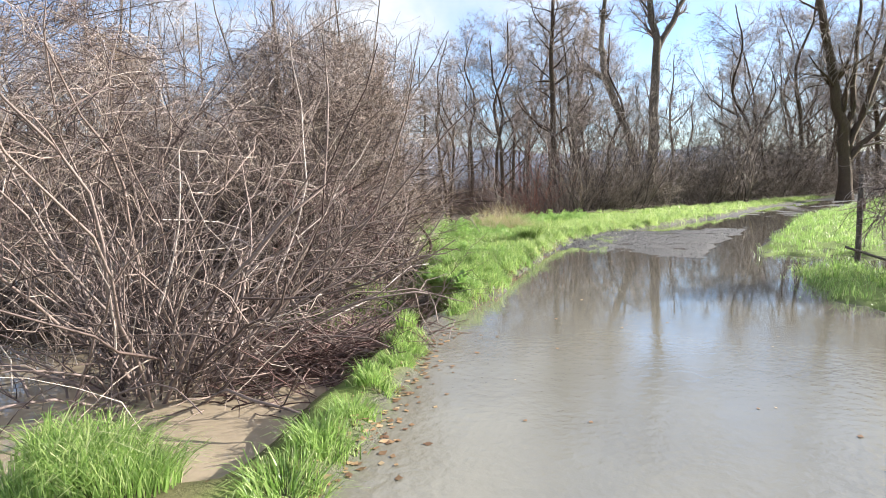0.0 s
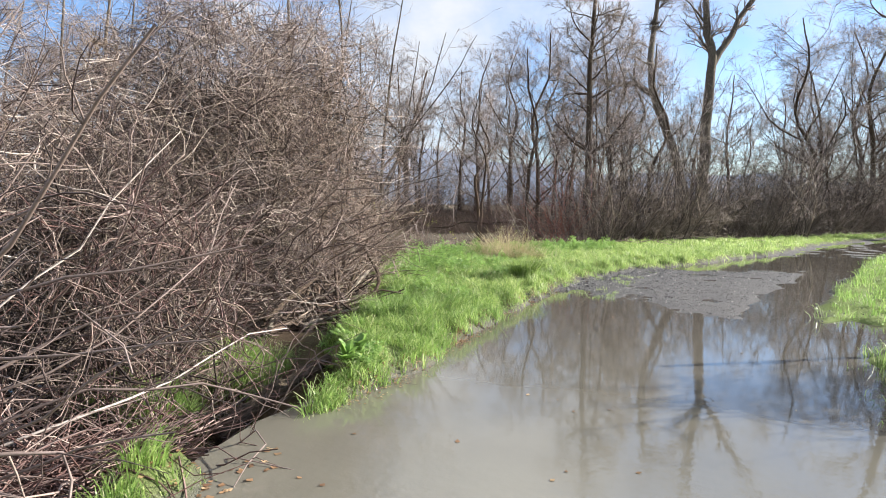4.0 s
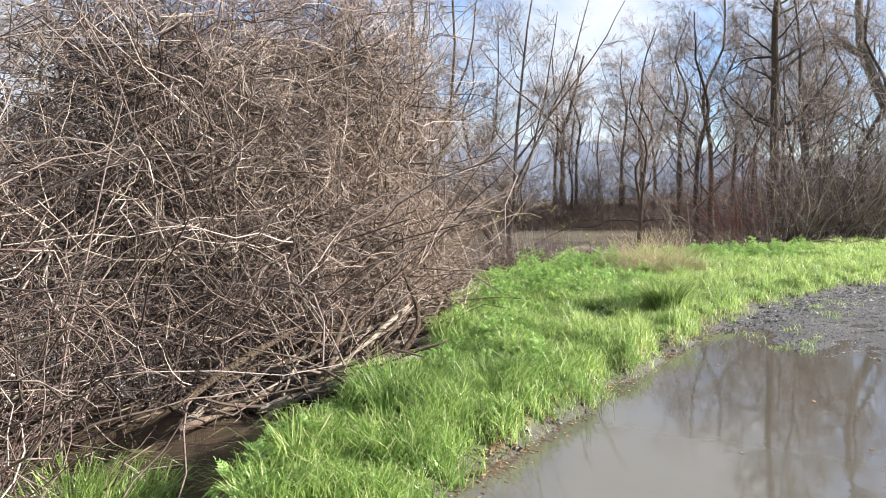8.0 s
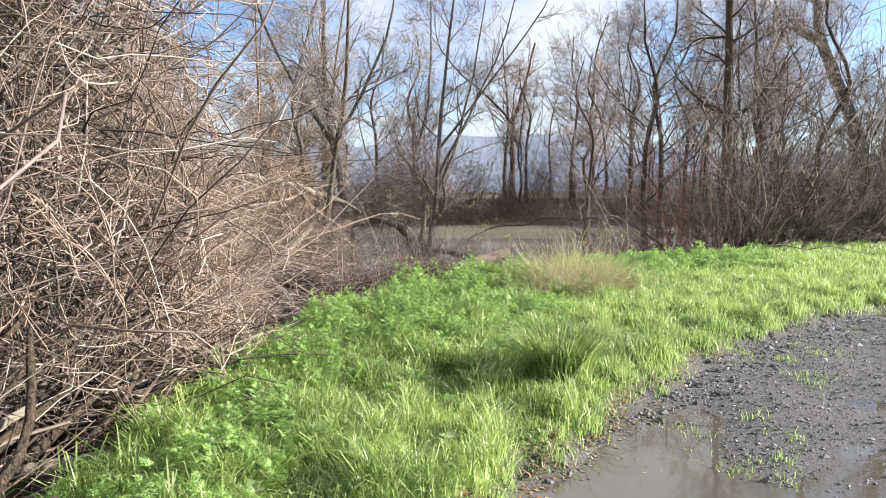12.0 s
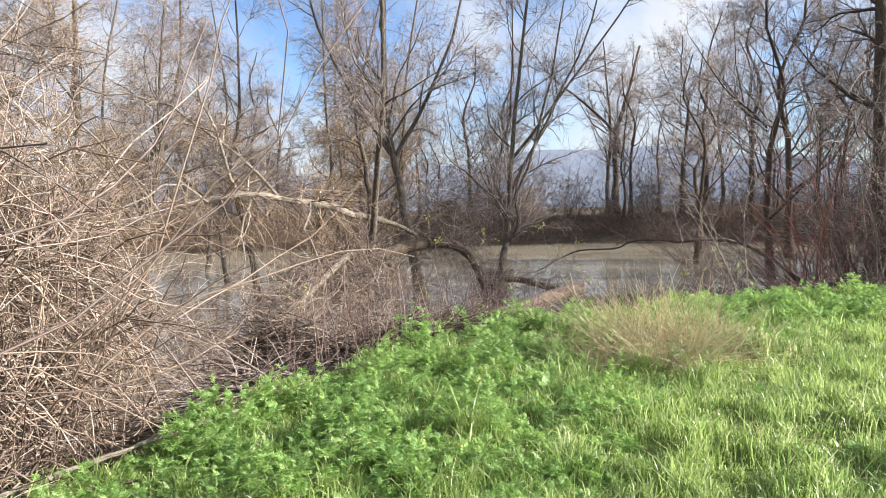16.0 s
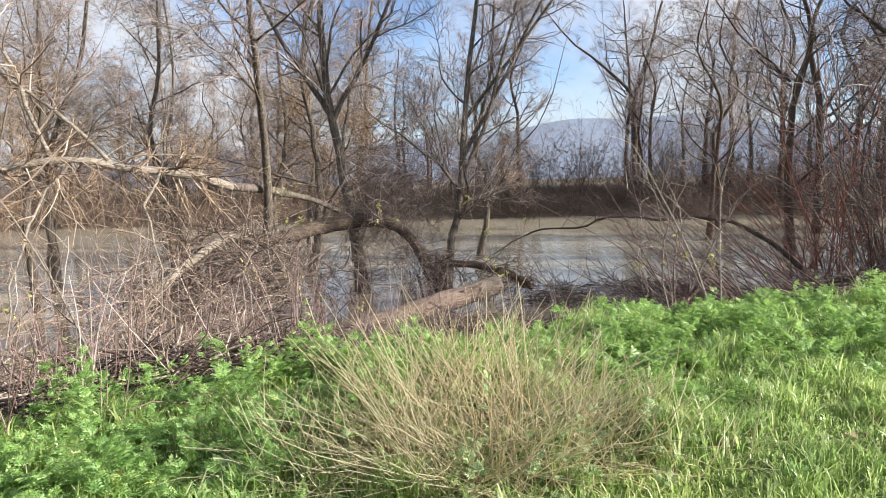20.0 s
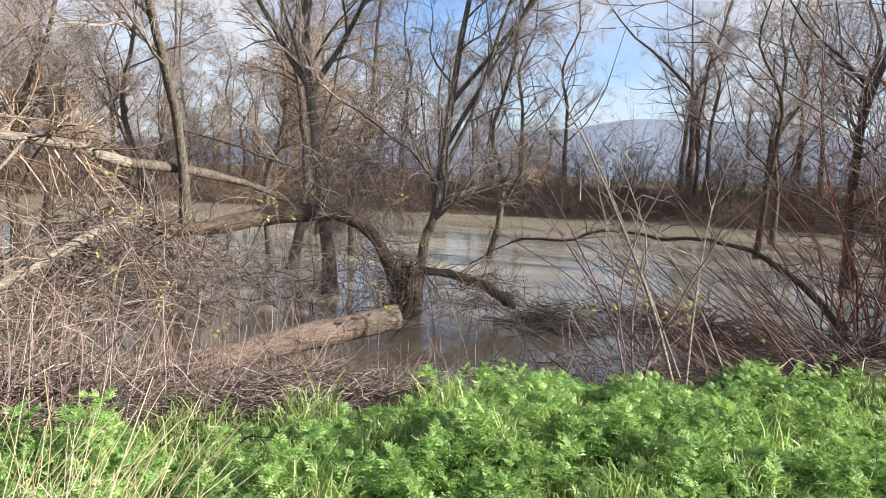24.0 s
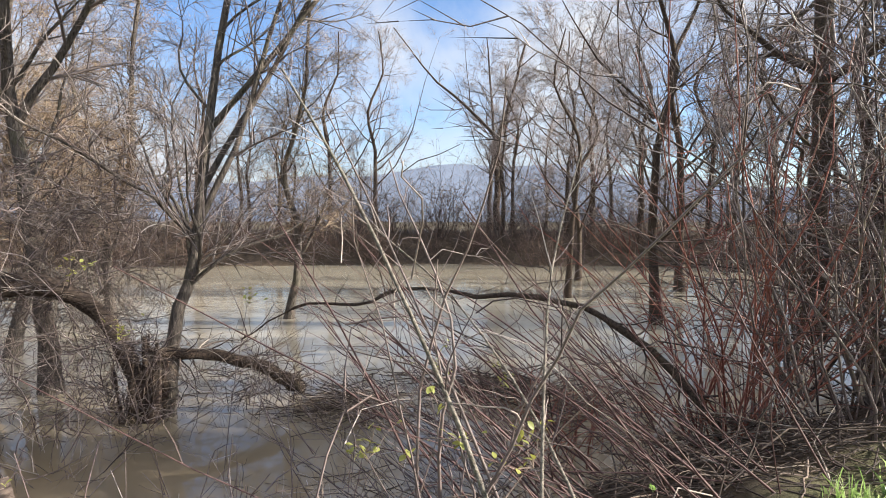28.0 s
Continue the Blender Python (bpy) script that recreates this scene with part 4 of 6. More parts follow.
# ---- fallen wood ----
fallen = thing("fallen_tree", (-11.5, 20.8, 2.0), "long fallen pale willow trunk lying over bent branches", "fallen tree")
o = np.array([-11.5, 20.8, 2.0])
me, line, r = log_mesh("trunk", np.array([(-13.2, 17.6, 1.2), (-12.7, 19.2, 1.55), (-12.05, 20.6, 1.98), (-11.6, 21.5, 2.15), (-11.5, 22.3, 2.02), (-11.58, 23.2, 1.93), (-11.6, 23.7, 1.78), (-11.75, 24.1, 1.69)]) - o, 0.045, 0.08, M_PALEBARK, 28, 9, 0.14)
part("trunk", me, fallen)
part("butt", log_mesh("butt", np.array([(-11.72, 24.05, 1.70), (-12.25, 25.0, 1.62), (-12.5, 25.8, 1.48), (-12.6, 26.3, 1.36), (-12.75, 27.0, 1.1)]) - o, 0.078, 0.06, M_BARK, 18, 9, 0.16)[0], fallen, "darker lower end of the trunk")
BOUGH_LINES = [[(-11.55, 22.1, 2.08), (-11.87, 21.46, 2.95), (-12.56, 20.64, 3.66), (-13.02, 19.99, 4.03), (-13.43, 19.06, 4.08)], [(-11.68, 21.35, 2.12), (-11.93, 21.05, 3.31), (-12.11, 20.72, 4.19), (-12.22, 20.43, 4.8)],
         [(-11.5, 22.8, 2.0), (-10.9, 22.3, 1.2), (-10.2, 22.2, 0.2), (-9.8, 22.2, -0.8)], [(-11.6, 21.5, 2.05), (-10.9, 20.9, 1.5), (-10.0, 20.4, 0.6), (-9.4, 20.2, -0.4)],
         [(-11.9, 20.8, 2.0), (-11.0, 19.8, 2.3), (-10.1, 18.7, 1.9), (-9.2, 17.9, 1.0)], [(-12.3, 20.0, 1.9), (-11.4, 18.8, 3.0), (-10.8, 17.6, 3.6), (-10.4, 16.6, 3.4)]]
rng = np.random.default_rng(61)
own = np.stack([smooth_line(np.array(p) - o, 10) for p in BOUGH_LINES])
own[:, 1:] += rng.normal(0, 0.05, (len(own), 9, 3))
girth = taper(np.where(np.arange(len(own)) < 2, 0.036, 0.023), 10, 0.3)
for k in range(len(own)):
    part("branch", mesh_of("branch", *tubes(own[k : k + 1], girth[k : k + 1], 6), M_PALEBARK), fallen)
side, thin = offshoots(rng, line[None], r[None], 76, 0.05, 0.8, 1.5, 1.1, 8, 0.16, rng.uniform(-0.16, 0.06, 76), 0.25, 0.3, 0.008)
more, thinner = offshoots(rng, own, girth, 14, 0.1, 1.0, 1.1, 0.9, 8, 0.15, -0.10, 0.5, 0.3, 0.006)
side, thin = np.concatenate([side, more]), np.concatenate([thin, thinner])
stuff(part("hanging_growth", mesh_of("hanging_growth", *tubes(side, thin, 4), M_STRAW), fallen))
fine, hair = offshoots(rng, side, thin, 13, 0.1, 1.0, 0.6, 0.8, 6, 0.2, -0.08, 0.6, 0.4, 0.0033)
stuff(part("twig_work", mesh_of("twig_work", *tubes(fine, hair, 3), M_WILLOW), fallen))

arched = thing("arched_trunk", (-12.0, 29.1, -1.2), "dark arched trunk bent down over the water from an old stump", "fallen tree")
o = np.array([-12.0, 29.1, -1.2])
me, line, r = log_mesh("trunk", np.array([(-11.9, 29.2, -1.5), (-12.05, 29.0, -0.5), (-12.25, 28.72, 0.27), (-12.4, 28.3, 0.70), (-12.65, 27.8, 0.88), (-12.8, 26.7, 0.82), (-12.5, 25.6, 0.68), (-12.2, 24.86, 0.66), (-12.05, 24.22, 0.78)]) - o, 1.0, 1.0, M_ARCHBARK, 34, 11, 0.07, girth=[0.15, 0.13, 0.12, 0.135, 0.17, 0.17, 0.135, 0.105, 0.07])
part("trunk", me, arched)
me, line2, r2 = log_mesh("limb", np.array([(-12.05, 24.3, 0.77), (-11.6, 23.72, 0.78), (-11.35, 22.91, 0.37), (-11.2, 22.14, -0.05), (-11.12, 21.42, -0.49), (-10.97, 20.85, -1.0), (-10.9, 20.5, -1.4)]) - o, 0.075, 0.05, M_PALEBARK, 12)
part("limb", me, arched)
side, thin = offshoots(rng, line[None], np.minimum(r, 0.06)[None], 40, 0.3, 0.98, 1.3, 0.9, 7, 0.2, -0.05, 0.25, 0.3, 0.008)
stuff(part("branch_work", mesh_of("branch_work", *tubes(side, thin, 4), M_FARBROWN), arched))
fine, hair = offshoots(rng, side, thin, 9, 0.1, 1.0, 0.6, 0.8, 5, 0.18, -0.02, 0.6, 0.4, 0.004)
stuff(part("twig_work", mesh_of("twig_work", *tubes(fine, hair, 3), M_TWIG), arched))
# broken stump that the trunk bends from
rng = np.random.default_rng(62)
part("stump", log_mesh("stump", [(0, 0.05, -0.35), (0.05, 0.1, 0.3), (0.08, 0.12, 0.85), (0.06, 0.2, 1.0)], 0.2, 0.07, M_DARKBARK, 14, 11, 0.2, 5)[0], arched, "rotten broken stump")
for k in range(22):
    a = k * 0.57
    s, e = np.array([0.17 * math.cos(a), 0.17 * math.sin(a), -0.3]), np.array([0.2 * math.cos(a + 0.3), 0.2 * math.sin(a + 0.3), rng.uniform(0.2, 1.25)]) + rng.normal(0, 0.10, 3)
    part("stump_piece", log_mesh("stump_piece", [s, (s + e) / 2 + rng.normal(0, 0.05, 3), e], rng.uniform(0.03, 0.10), rng.uniform(0.006, 0.03), M_DARKBARK if k % 3 else M_REDLOG, 9, 6, 0.3, k)[0], arched)
side, thin = strands(rng, 260, 0.55, 0.55, 1.2, 0.7, 0.006, -0.14, bend=0.32)
stuff(part("dead_growth", mesh_of("dead_growth", *tubes(side, thin, 3), M_DEBRIS), arched))

LOGS = [("drift_log", "smooth red-brown drift log stranded on the bank", [(-6.78, 25.45, 0.26), (-6.9, 24.93, 0.18), (-7.0, 24.42, 0.11), (-7.15, 23.7, -0.01), (-7.4, 23, -0.15), (-7.8, 22.1, -0.36), (-8.2, 21.1, -0.6)], 0.125, 0.145, M_REDLOG),
        ("leaning_log", "dark half-sunken log sloping into the river", [(-12.0, 29.2, -0.22), (-11.6, 29.8, -0.28), (-11.1, 30.4, -0.48), (-10.75, 30.6, -0.66), (-10.4, 30.75, -0.86)], 0.07, 0.12, M_DARKBARK),
        ("low_branch", "dark wavy branch hanging low over the river", [(-11.3, 30.3, -0.1), (-10.4, 30.3, 0.35), (-9.63, 30.31, 0.6), (-8.77, 30.31, 0.63), (-8.29, 30.6, 0.86), (-7.22, 30.7, 0.84), (-6.04, 30.43, 0.89), (-5.34, 30.3, 0.72), (-4.63, 30.17, 0.3), (-4.2, 30.1, -0.2)], 0.012, 0.042, M_DARKBARK),
        ("drift_log", "grey driftwood log at the foot of the bushes", [(-3.5, 12.0, 0.12), (-3.15, 12.45, 0.18), (-2.82, 12.95, 0.2)], 0.055, 0.05, M_BARK),
        ("drift_log", "bent grey driftwood branch on the grass", [(-3.5, 13.3, -0.05), (-3.0, 13.7, 0.1), (-2.95, 14.0, 0.14), (-2.92, 14.3, 0.17)], 0.035, 0.02, M_PALEBARK),
        ("drift_log", "short broken piece of driftwood", [(-3.6, 13.6, 0.1), (-3.4, 13.8, 0.13), (-3.25, 14.0, 0.14)], 0.04, 0.045, M_PALEBARK),
        ("drift_log", "dark broken branch caught in the bush", [(-5.31, 14.78, 0.65), (-4.98, 15.14, 0.65), (-4.71, 15.58, 0.71)], 0.03, 0.035, M_DARKBARK),
        ("drift_log", "pale thin driftwood pole among sticks", [(-4.7, 15.8, 0.2), (-4.65, 16.6, 0.3), (-4.7, 17.4, 0.35)], 0.018, 0.012, M_PALEBARK),
        ("drift_log", "pale peeled driftwood pole at the foot of the bushes", [(-4.38, 11.9, 0.16), (-4.0, 12.0, 0.2), (-3.7, 12.02, 0.2), (-3.4, 12.1, 0.17)], 0.045, 0.035, M_PALEBARK),
        ("drift_log", "pale driftwood branch at the grass edge", [(-3.05, 11.5, 0.06), (-2.85, 11.9, 0.14), (-2.7, 12.4, 0.2), (-2.55, 12.9, 0.26)], 0.038, 0.028, M_PALEBARK),
        ("drift_log", "brown split driftwood pole in the heap", [(-3.5, 11.3, 0.02), (-3.2, 11.75, 0.08), (-2.85, 12.3, 0.14)], 0.035, 0.03, M_REDLOG),
        ("drift_log", "dark driftwood pole sloping up into the bush", [(-2.75, 11.9, 0.1), (-3.1, 12.4, 0.4), (-3.5, 13.0, 0.75)], 0.03, 0.022, M_ARCHBARK),
        ("drift_log", "black rotten log lying in the hollow beside the verge", [(-2.08, 8.9, -0.34), (-1.98, 9.5, -0.14), (-1.96, 10.0, -0.07), (-2.0, 10.5, -0.03)], 0.085, 0.06, M_ARCHBARK),
        ("drift_log", "grey log sloping into dark water under the canes", [(-3.1, 8.9, -0.4), (-2.8, 9.5, -0.08), (-2.62, 9.9, 0.0)], 0.07, 0.06, M_BARK),
        ("drift_log", "dark mossy log lying at the water", [(-3.4, 31.6, -0.3), (-2.9, 32.0, 0.1), (-2.3, 32.6, 0.25)], 0.09, 0.11, M_BARK)]
for k, (name, label, pts, r0, r1, mat) in enumerate(LOGS):
    ob = thing(name, pts[0], label, "log")
    wild = name in ("low_branch", "leaning_log")
    me, line, r = log_mesh("body", np.array(pts) - np.array(pts[0]), r0, r1, mat, 26, 10, 0.16 if wild else 0.04 if r0 > 0.1 else 0.13, k, kink=0.012 if wild else 0.004)
    part("body", me, ob)
    if wild:
        side, thin = offshoots(rng, line[None], np.minimum(r, 0.05)[None], 26, 0.05, 0.95, 0.8, 0.9, 6, 0.2, rng.uniform(-0.1, 0.1, 26), 0.3, 0.3, 0.004)
        stuff(part("twig_work", mesh_of("twig_work", *joined(tubes(side, thin, 4), spikes(*offshoots(rng, side, thin, 5, 0.2, 1.0, 0.3, 0.8, 3, 0.2, 0.0, 0.6, 0.4, 0.0025))), M_DEBRIS), ob))

# poles and sticks heaped by the flood at the foot of the bushes
heap = thing("driftwood_heap", (-3.3, 12.1, 0.0), "heap of dark and pale driftwood poles beneath the bushes", "driftwood")
rng = np.random.default_rng(64)
for k in range(46):
    way = unit(np.array([-0.4, 1.0, 0.10]) + rng.normal(0, [0.35, 0.3, 0.12], 3))
    mid, half = np.array([rng.uniform(-0.75, 0.45), rng.uniform(-0.7, 1.1), 0.0]), rng.uniform(0.3, 0.85)
    low = max(at_ground(-3.3 + mid[0], 12.1 + mid[1]), -0.12) + 0.03 + 0.3 * rng.uniform(0, 1) ** 1.5 + half * abs(way[2])
    a, c = mid - half * way + [0, 0, low], mid + half * way + [0, 0, low]
    r = rng.uniform(0.010, 0.036)
    part("pole", log_mesh("pole", [a, (a + c) / 2 + rng.normal(0, 0.03, 3), c], r, r * rng.uniform(0.5, 0.9), (M_DARKBARK, M_ARCHBARK, M_REDLOG, M_ARCHBARK, M_BARK, M_DARKBARK, M_PALEBARK)[k % 7], 9, 7, 0.1, k, kink=0.006)[0], heap)

# dark fan of leaning trunks inside the thicket
stool = thing("stem_fan", (-3.6, 12.9, -0.1), "dark leaning stems fanning out at the foot of the thicket", "bush")
rng = np.random.default_rng(63)
for k in range(16):
    s = np.array([rng.uniform(-0.9, 0.5), rng.uniform(-0.7, 0.9), 0.0])
    e = s + [rng.uniform(-0.6, 0.0), rng.uniform(0.5, 1.5), rng.uniform(0.5, 1.5)]
    mid = (s + e) / 2 + rng.normal(0, 0.1, 3)
    part("stem", log_mesh("stem", [s, mid, e], rng.uniform(0.025, 0.05), 0.015, M_DARKBARK if k % 4 else M_ARCHBARK, 9, 6, seed=k)[0], stool)

# single pale canes that lean in front of the thicket
CANES = [[(-3.4, 10.2, -0.15), (-3.47, 10.27, 0.58), (-3.37, 10.41, 1.25), (-3.28, 10.54, 1.9), (-3.3, 10.7, 2.4)], [(-3.1, 13.4, 0.0), (-3.39, 13.34, 0.9), (-3.68, 13.23, 1.61), (-3.98, 13.09, 2.2), (-4.4, 12.9, 2.7)],
         [(-2.88, 12.41, 0.1), (-3.16, 12.37, 0.46), (-3.51, 12.3, 0.88), (-4.0, 12.24, 1.28)], [(-2.8, 12.3, 0.1), (-3.05, 12.3, 0.5), (-3.4, 12.2, 1.0), (-3.8, 12.1, 1.6)], [(-3.0, 12.0, 0), (-3.3, 11.8, 0.8), (-3.5, 11.6, 1.4)],
         [(-4.3, 26.5, 0), (-4.5, 26.46, 0.59), (-4.75, 26.4, 1.15), (-5.14, 26.31, 1.9), (-5.5, 26.2, 2.5)], [(-4.5, 26.9, 0), (-4.9, 26.8, 0.9), (-5.3, 26.8, 1.6), (-5.8, 26.8, 2.4)],
         [(-4.1, 26.3, 0), (-4.3, 26.7, 0.8), (-4.5, 27.2, 1.5), (-4.5, 27.6, 2.2)], [(-3.9, 26.7, 0), (-4.4, 26.9, 0.7), (-5.0, 27.0, 1.3), (-5.6, 27, 1.7)],
         [(-5.3, 17.6, 0.05), (-5.6, 17.35, 0.6), (-5.95, 17.1, 1.15), (-6.3, 16.8, 1.7)], [(-5.7, 18.6, -0.05), (-6.0, 18.0, 0.5), (-6.5, 17.4, 0.9), (-7.2, 16.8, 1.2)], [(-6.1, 20.4, -0.2), (-6.3, 20.2, 0.7), (-6.45, 19.9, 1.5), (-6.7, 19.5, 2.3)]]
for k, pts in enumerate(CANES):
    ob = thing("cane", pts[0], "thin pale leaning cane with a few side twigs", "branch", "single canes before the thicket")
    line = smooth_line(np.array(pts) - np.array(pts[0]), 10)[None]
    part("stem", mesh_of("stem", *tubes(line, taper(0.015 if k == 5 else 0.010, 10, 0.4), 6), M_CANE if k % 3 == 0 else M_PALEBARK), ob)
    side, thin = offshoots(rng, line, taper(0.013, 10, 0.4), 9, 0.3, 1.0, 0.5, 0.7, 5, 0.12, 0.02, 0.5, 0.4, 0.003)
    stuff(part("twig_work", mesh_of("twig_work", *tubes(side, thin, 3), M_CANE), ob))


# ---- grass, herbs and litter ----
def blades(rng, x, y, tall, width, lean, mat, name, label, sink=0.01, turn=None):
    """Grass: bent tapering blades."""
    m = len(x)
    z = height(x, y) - sink
    a = rng.uniform(0, 2 * np.pi, m) if turn is None else turn
    out = np.stack([np.cos(a), np.sin(a)], -1) * (tall * lean * rng.uniform(0.2, 1.4, m))[:, None]
    w = width * rng.uniform(0.6, 1.3, m)
    b_ = a + rng.normal(0, 0.9, m)
    side = np.stack([-np.sin(b_), np.cos(b_)], -1) * w[:, None]
    base = np.stack([x, y], -1)
    drop = np.clip(lean - 0.5, 0, 0.9) * rng.uniform(0.2, 1.0, m)  # the tip bows over
    rows = [(1, 0, 0), (-1, 0, 0), (-0.8, 0.16, 0.5), (0.8, 0.16, 0.5), (-0.55, 0.5, 0.86), (0.55, 0.5, 0.86), (0, 1, 1)]
    f = [[0, 1, 2], [0, 2, 3], [3, 2, 4], [3, 4, 5], [5, 4, 6]]
    if lean < 0.8:
        rows, f = [(1, 0, 0), (-1, 0, 0), (-0.7, 0.35, 0.68), (0.7, 0.35, 0.68), (0, 1, 1)], [[0, 1, 2], [0, 2, 3], [3, 2, 4]]
    v = np.empty((m, len(rows), 3))
    for k, (sgn, along, up) in enumerate(rows):
        v[:, k, :2] = base + sgn * side + along * out
        v[:, k, 2] = z + tall * (up - 0.75 * drop * (along == 1))
    faces = (np.array(f)[None] + (np.arange(m) * len(rows))[:, None, None]).reshape(-1, 3)
    return tagged(part(name, mesh_of(name, v.reshape(-1, 3), faces, mat)), label, "grass", kind="stuff")


def clumped(rng, x, y, per, wide):
    """Each place becomes a small clump of per blades."""
    n = len(x)
    x, y = np.repeat(x, per), np.repeat(y, per)
    return x + rng.normal(0, wide, n * per), y + rng.normal(0, wide, n * per), np.repeat(rng.uniform(0.5, 1.5, n), per)


def verge_points(rng, n, y0, y1, left=0.2):
    """Places on the verge between bank and path."""
    y = rng.uniform(y0, y1, n)
    lo, hi = np.interp(y, BANK_Y, BANK_X) - left, np.interp(y, LEFT_Y, LEFT_X) + 0.06
    x = lo + (hi - lo) * rng.uniform(0, 1, n)
    _, turf, _ = lie(x, y)
    keep = (rng.uniform(0, 1, n) < turf + 0.03) & (np.hypot(x + 1.27, (y - 9.8) * 0.7) > 0.2)
    return x[keep], y[keep]


def sward(rng, n, y0, y1, per, wide, short, tall, width, name, label, lean=0.6, mat=M_GRASS, left=0.2):
    x, y = verge_points(rng, n, y0, y1, left)
    x, y, s = clumped(rng, x, y, per, wide)
    patch = 0.65 + 0.45 * ripple(x, y, 1.1, 21) + 0.25 * ripple(x, y, 0.4, 22)
    h = np.clip(rng.uniform(short, tall, len(x)) * s * np.clip(patch, 0.35, 1.5), 0.02, 0.5)
    blades(rng, x, y, h, width, lean, mat, name, label)


rng = np.random.default_rng(71)
sward(rng, 230, 2.5, 9.0, 14, 0.03, 0.05, 0.13, 0.0045, "verge_grass", "lush bright green grass tufts at the water's edge", 1.15, M_TONEDGRASS, -0.12)
sward(rng, 420, 8.6, 11.2, 16, 0.04, 0.07, 0.18, 0.0044, "verge_grass", "lush bright green grass on the verge", 1.15, M_TONEDGRASS, -0.06)
sward(rng, 1700, 10.8, 15.0, 18, 0.05, 0.10, 0.25, 0.0046, "verge_grass", "lush bright green grass on the verge", 1.15, M_TONEDGRASS)
sward(rng, 8800, 13.5, 25.0, 17, 0.05, 0.07, 0.19, 0.004, "verge_grass", "short sunlit green grass on the river bank", 0.75)
sward(rng, 1200, 23.5, 29.0, 20, 0.05, 0.08, 0.2, 0.005, "tall_grass", "long green grass at the end of the bank", 0.8)
sward(rng, 1500, 13.8, 24.5, 20, 0.05, 0.12, 0.24, 0.0055, "tall_grass", "long coarse green grass clumps on the bank", 0.85)
sward(rng, 240, 14.0, 24.5, 10, 0.07, 0.06, 0.16, 0.003, "dead_grass", "pale dead grass blades among the green", 1.2, M_LITTER)
sward(rng, 5200, 22.0, 48.0, 9, 0.08, 0.06, 0.17, 0.010, "meadow_grass", "sunlit green meadow grass", 0.6)
y = rng.uniform(8, 48, 2900)
x = np.interp(y, RIGHT_Y, RIGHT_X) - 0.1 + rng.gamma(1.6, 2.2, len(y))
keep = height(x, y) > 0.012
x, y, s = clumped(rng, x[keep], y[keep], 12, 0.06)
blades(rng, x, y, rng.uniform(0.06, 0.2, len(x)) * s, 0.0055, 1.0, M_TONEDGRASS, "meadow_grass", "bright green grass rising from the flooded meadow")
# blades standing in the shallow water by the posts
a, r = rng.uniform(0, 2 * np.pi, 120), np.sqrt(rng.uniform(0, 1, 120)) * 1.15
x, y = 3.95 + 0.85 * r * np.cos(a), 11.5 + 2.0 * r * np.sin(a)
x, y, s = clumped(rng, x, y, 12, 0.06)
blades(rng, x, y, rng.uniform(0.08, 0.18, len(x)) * s, 0.0045, 1.0, M_TONEDGRASS, "flooded_grass", "long grass blades standing in shallow flood water")
# dead grass and leaves washed up along the puddle's rim
y = np.concatenate([rng.uniform(8.6, 17.5, 620), rng.uniform(11, 14.5, 300)])
x = np.interp(y, LEFT_Y, LEFT_X) - 0.03 + 0.05 * ripple(y * 0, y, 0.5, 23) + rng.normal(0, 0.045, len(y))
blades(rng, x, y, rng.uniform(0.012, 0.045, len(x)), 0.006, 2.6, M_LITTER, "washed_up_straw", "brown dead grass and leaves washed up at the puddle's rim", sink=-0.006)
# sprigs of grass on the gravel
x, y, s = clumped(rng, rng.uniform(-0.75, 0.3, 26), rng.uniform(15.5, 20.5, 26), 26, 0.06)
blades(rng, x, y, rng.uniform(0.02, 0.07, len(x)) * s, 0.004, 0.9, M_GRASS, "gravel_grass", "small sprigs of grass growing in the gravel")


def tuft(x, y, n, wide, short, tall, mat, name, label, lean=0.75, width=0.005):
    a, r = rng.uniform(0, 2 * np.pi, n), wide * np.sqrt(rng.uniform(0, 1, n))
    return blades(rng, x + r * np.cos(a), y + r * np.sin(a), rng.uniform(short, tall, n), width, lean, mat, name, label, turn=a + rng.normal(0, 0.5, n))


tuft(-1.68, 16.95, 480, 0.2, 0.24, 0.48, M_TUFT, "grass_tuft", "dark green rush-like tuft of grass", 0.85)
tuft(-1.68, 16.95, 800, 0.24, 0.24, 0.52, M_GRASS, "grass_tuft", "bright green blades of a rush-like tuft", 0.95)
for x, y, wide in ((-1.75, 4.2, 0.28), (-1.45, 4.0, 0.28), (-1.2, 3.9, 0.25), (-1.95, 3.8, 0.28), (-1.6, 3.7, 0.3), (-0.58, 4.7, 0.17), (-0.5, 4.2, 0.2), (-0.68, 5.3, 0.15), (-0.76, 5.85, 0.14), (-0.86, 6.5, 0.14), (-0.93, 7.0, 0.13), (-1.55, 10.5, 0.2), (-1.5, 11.4, 0.25), (-2.0, 12.0, 0.3), (-1.6, 12.7, 0.25), (-2.7, 8.9, 0.3), (-2.5, 9.9, 0.2), (-3.5, 9.0, 0.3), (-2.65, 10.3, 0.25), (-2.75, 10.0, 0.35), (-2.9, 9.2, 0.25), (-1.15, 7.3, 0.15)):
    tuft(x, y, int(2000 * wide), wide, 0.45 * wide, 1.1 * wide, M_TONEDGRASS, "grass_tuft", "long drooping bright green grass tuft at the water", 1.1, 0.0042)

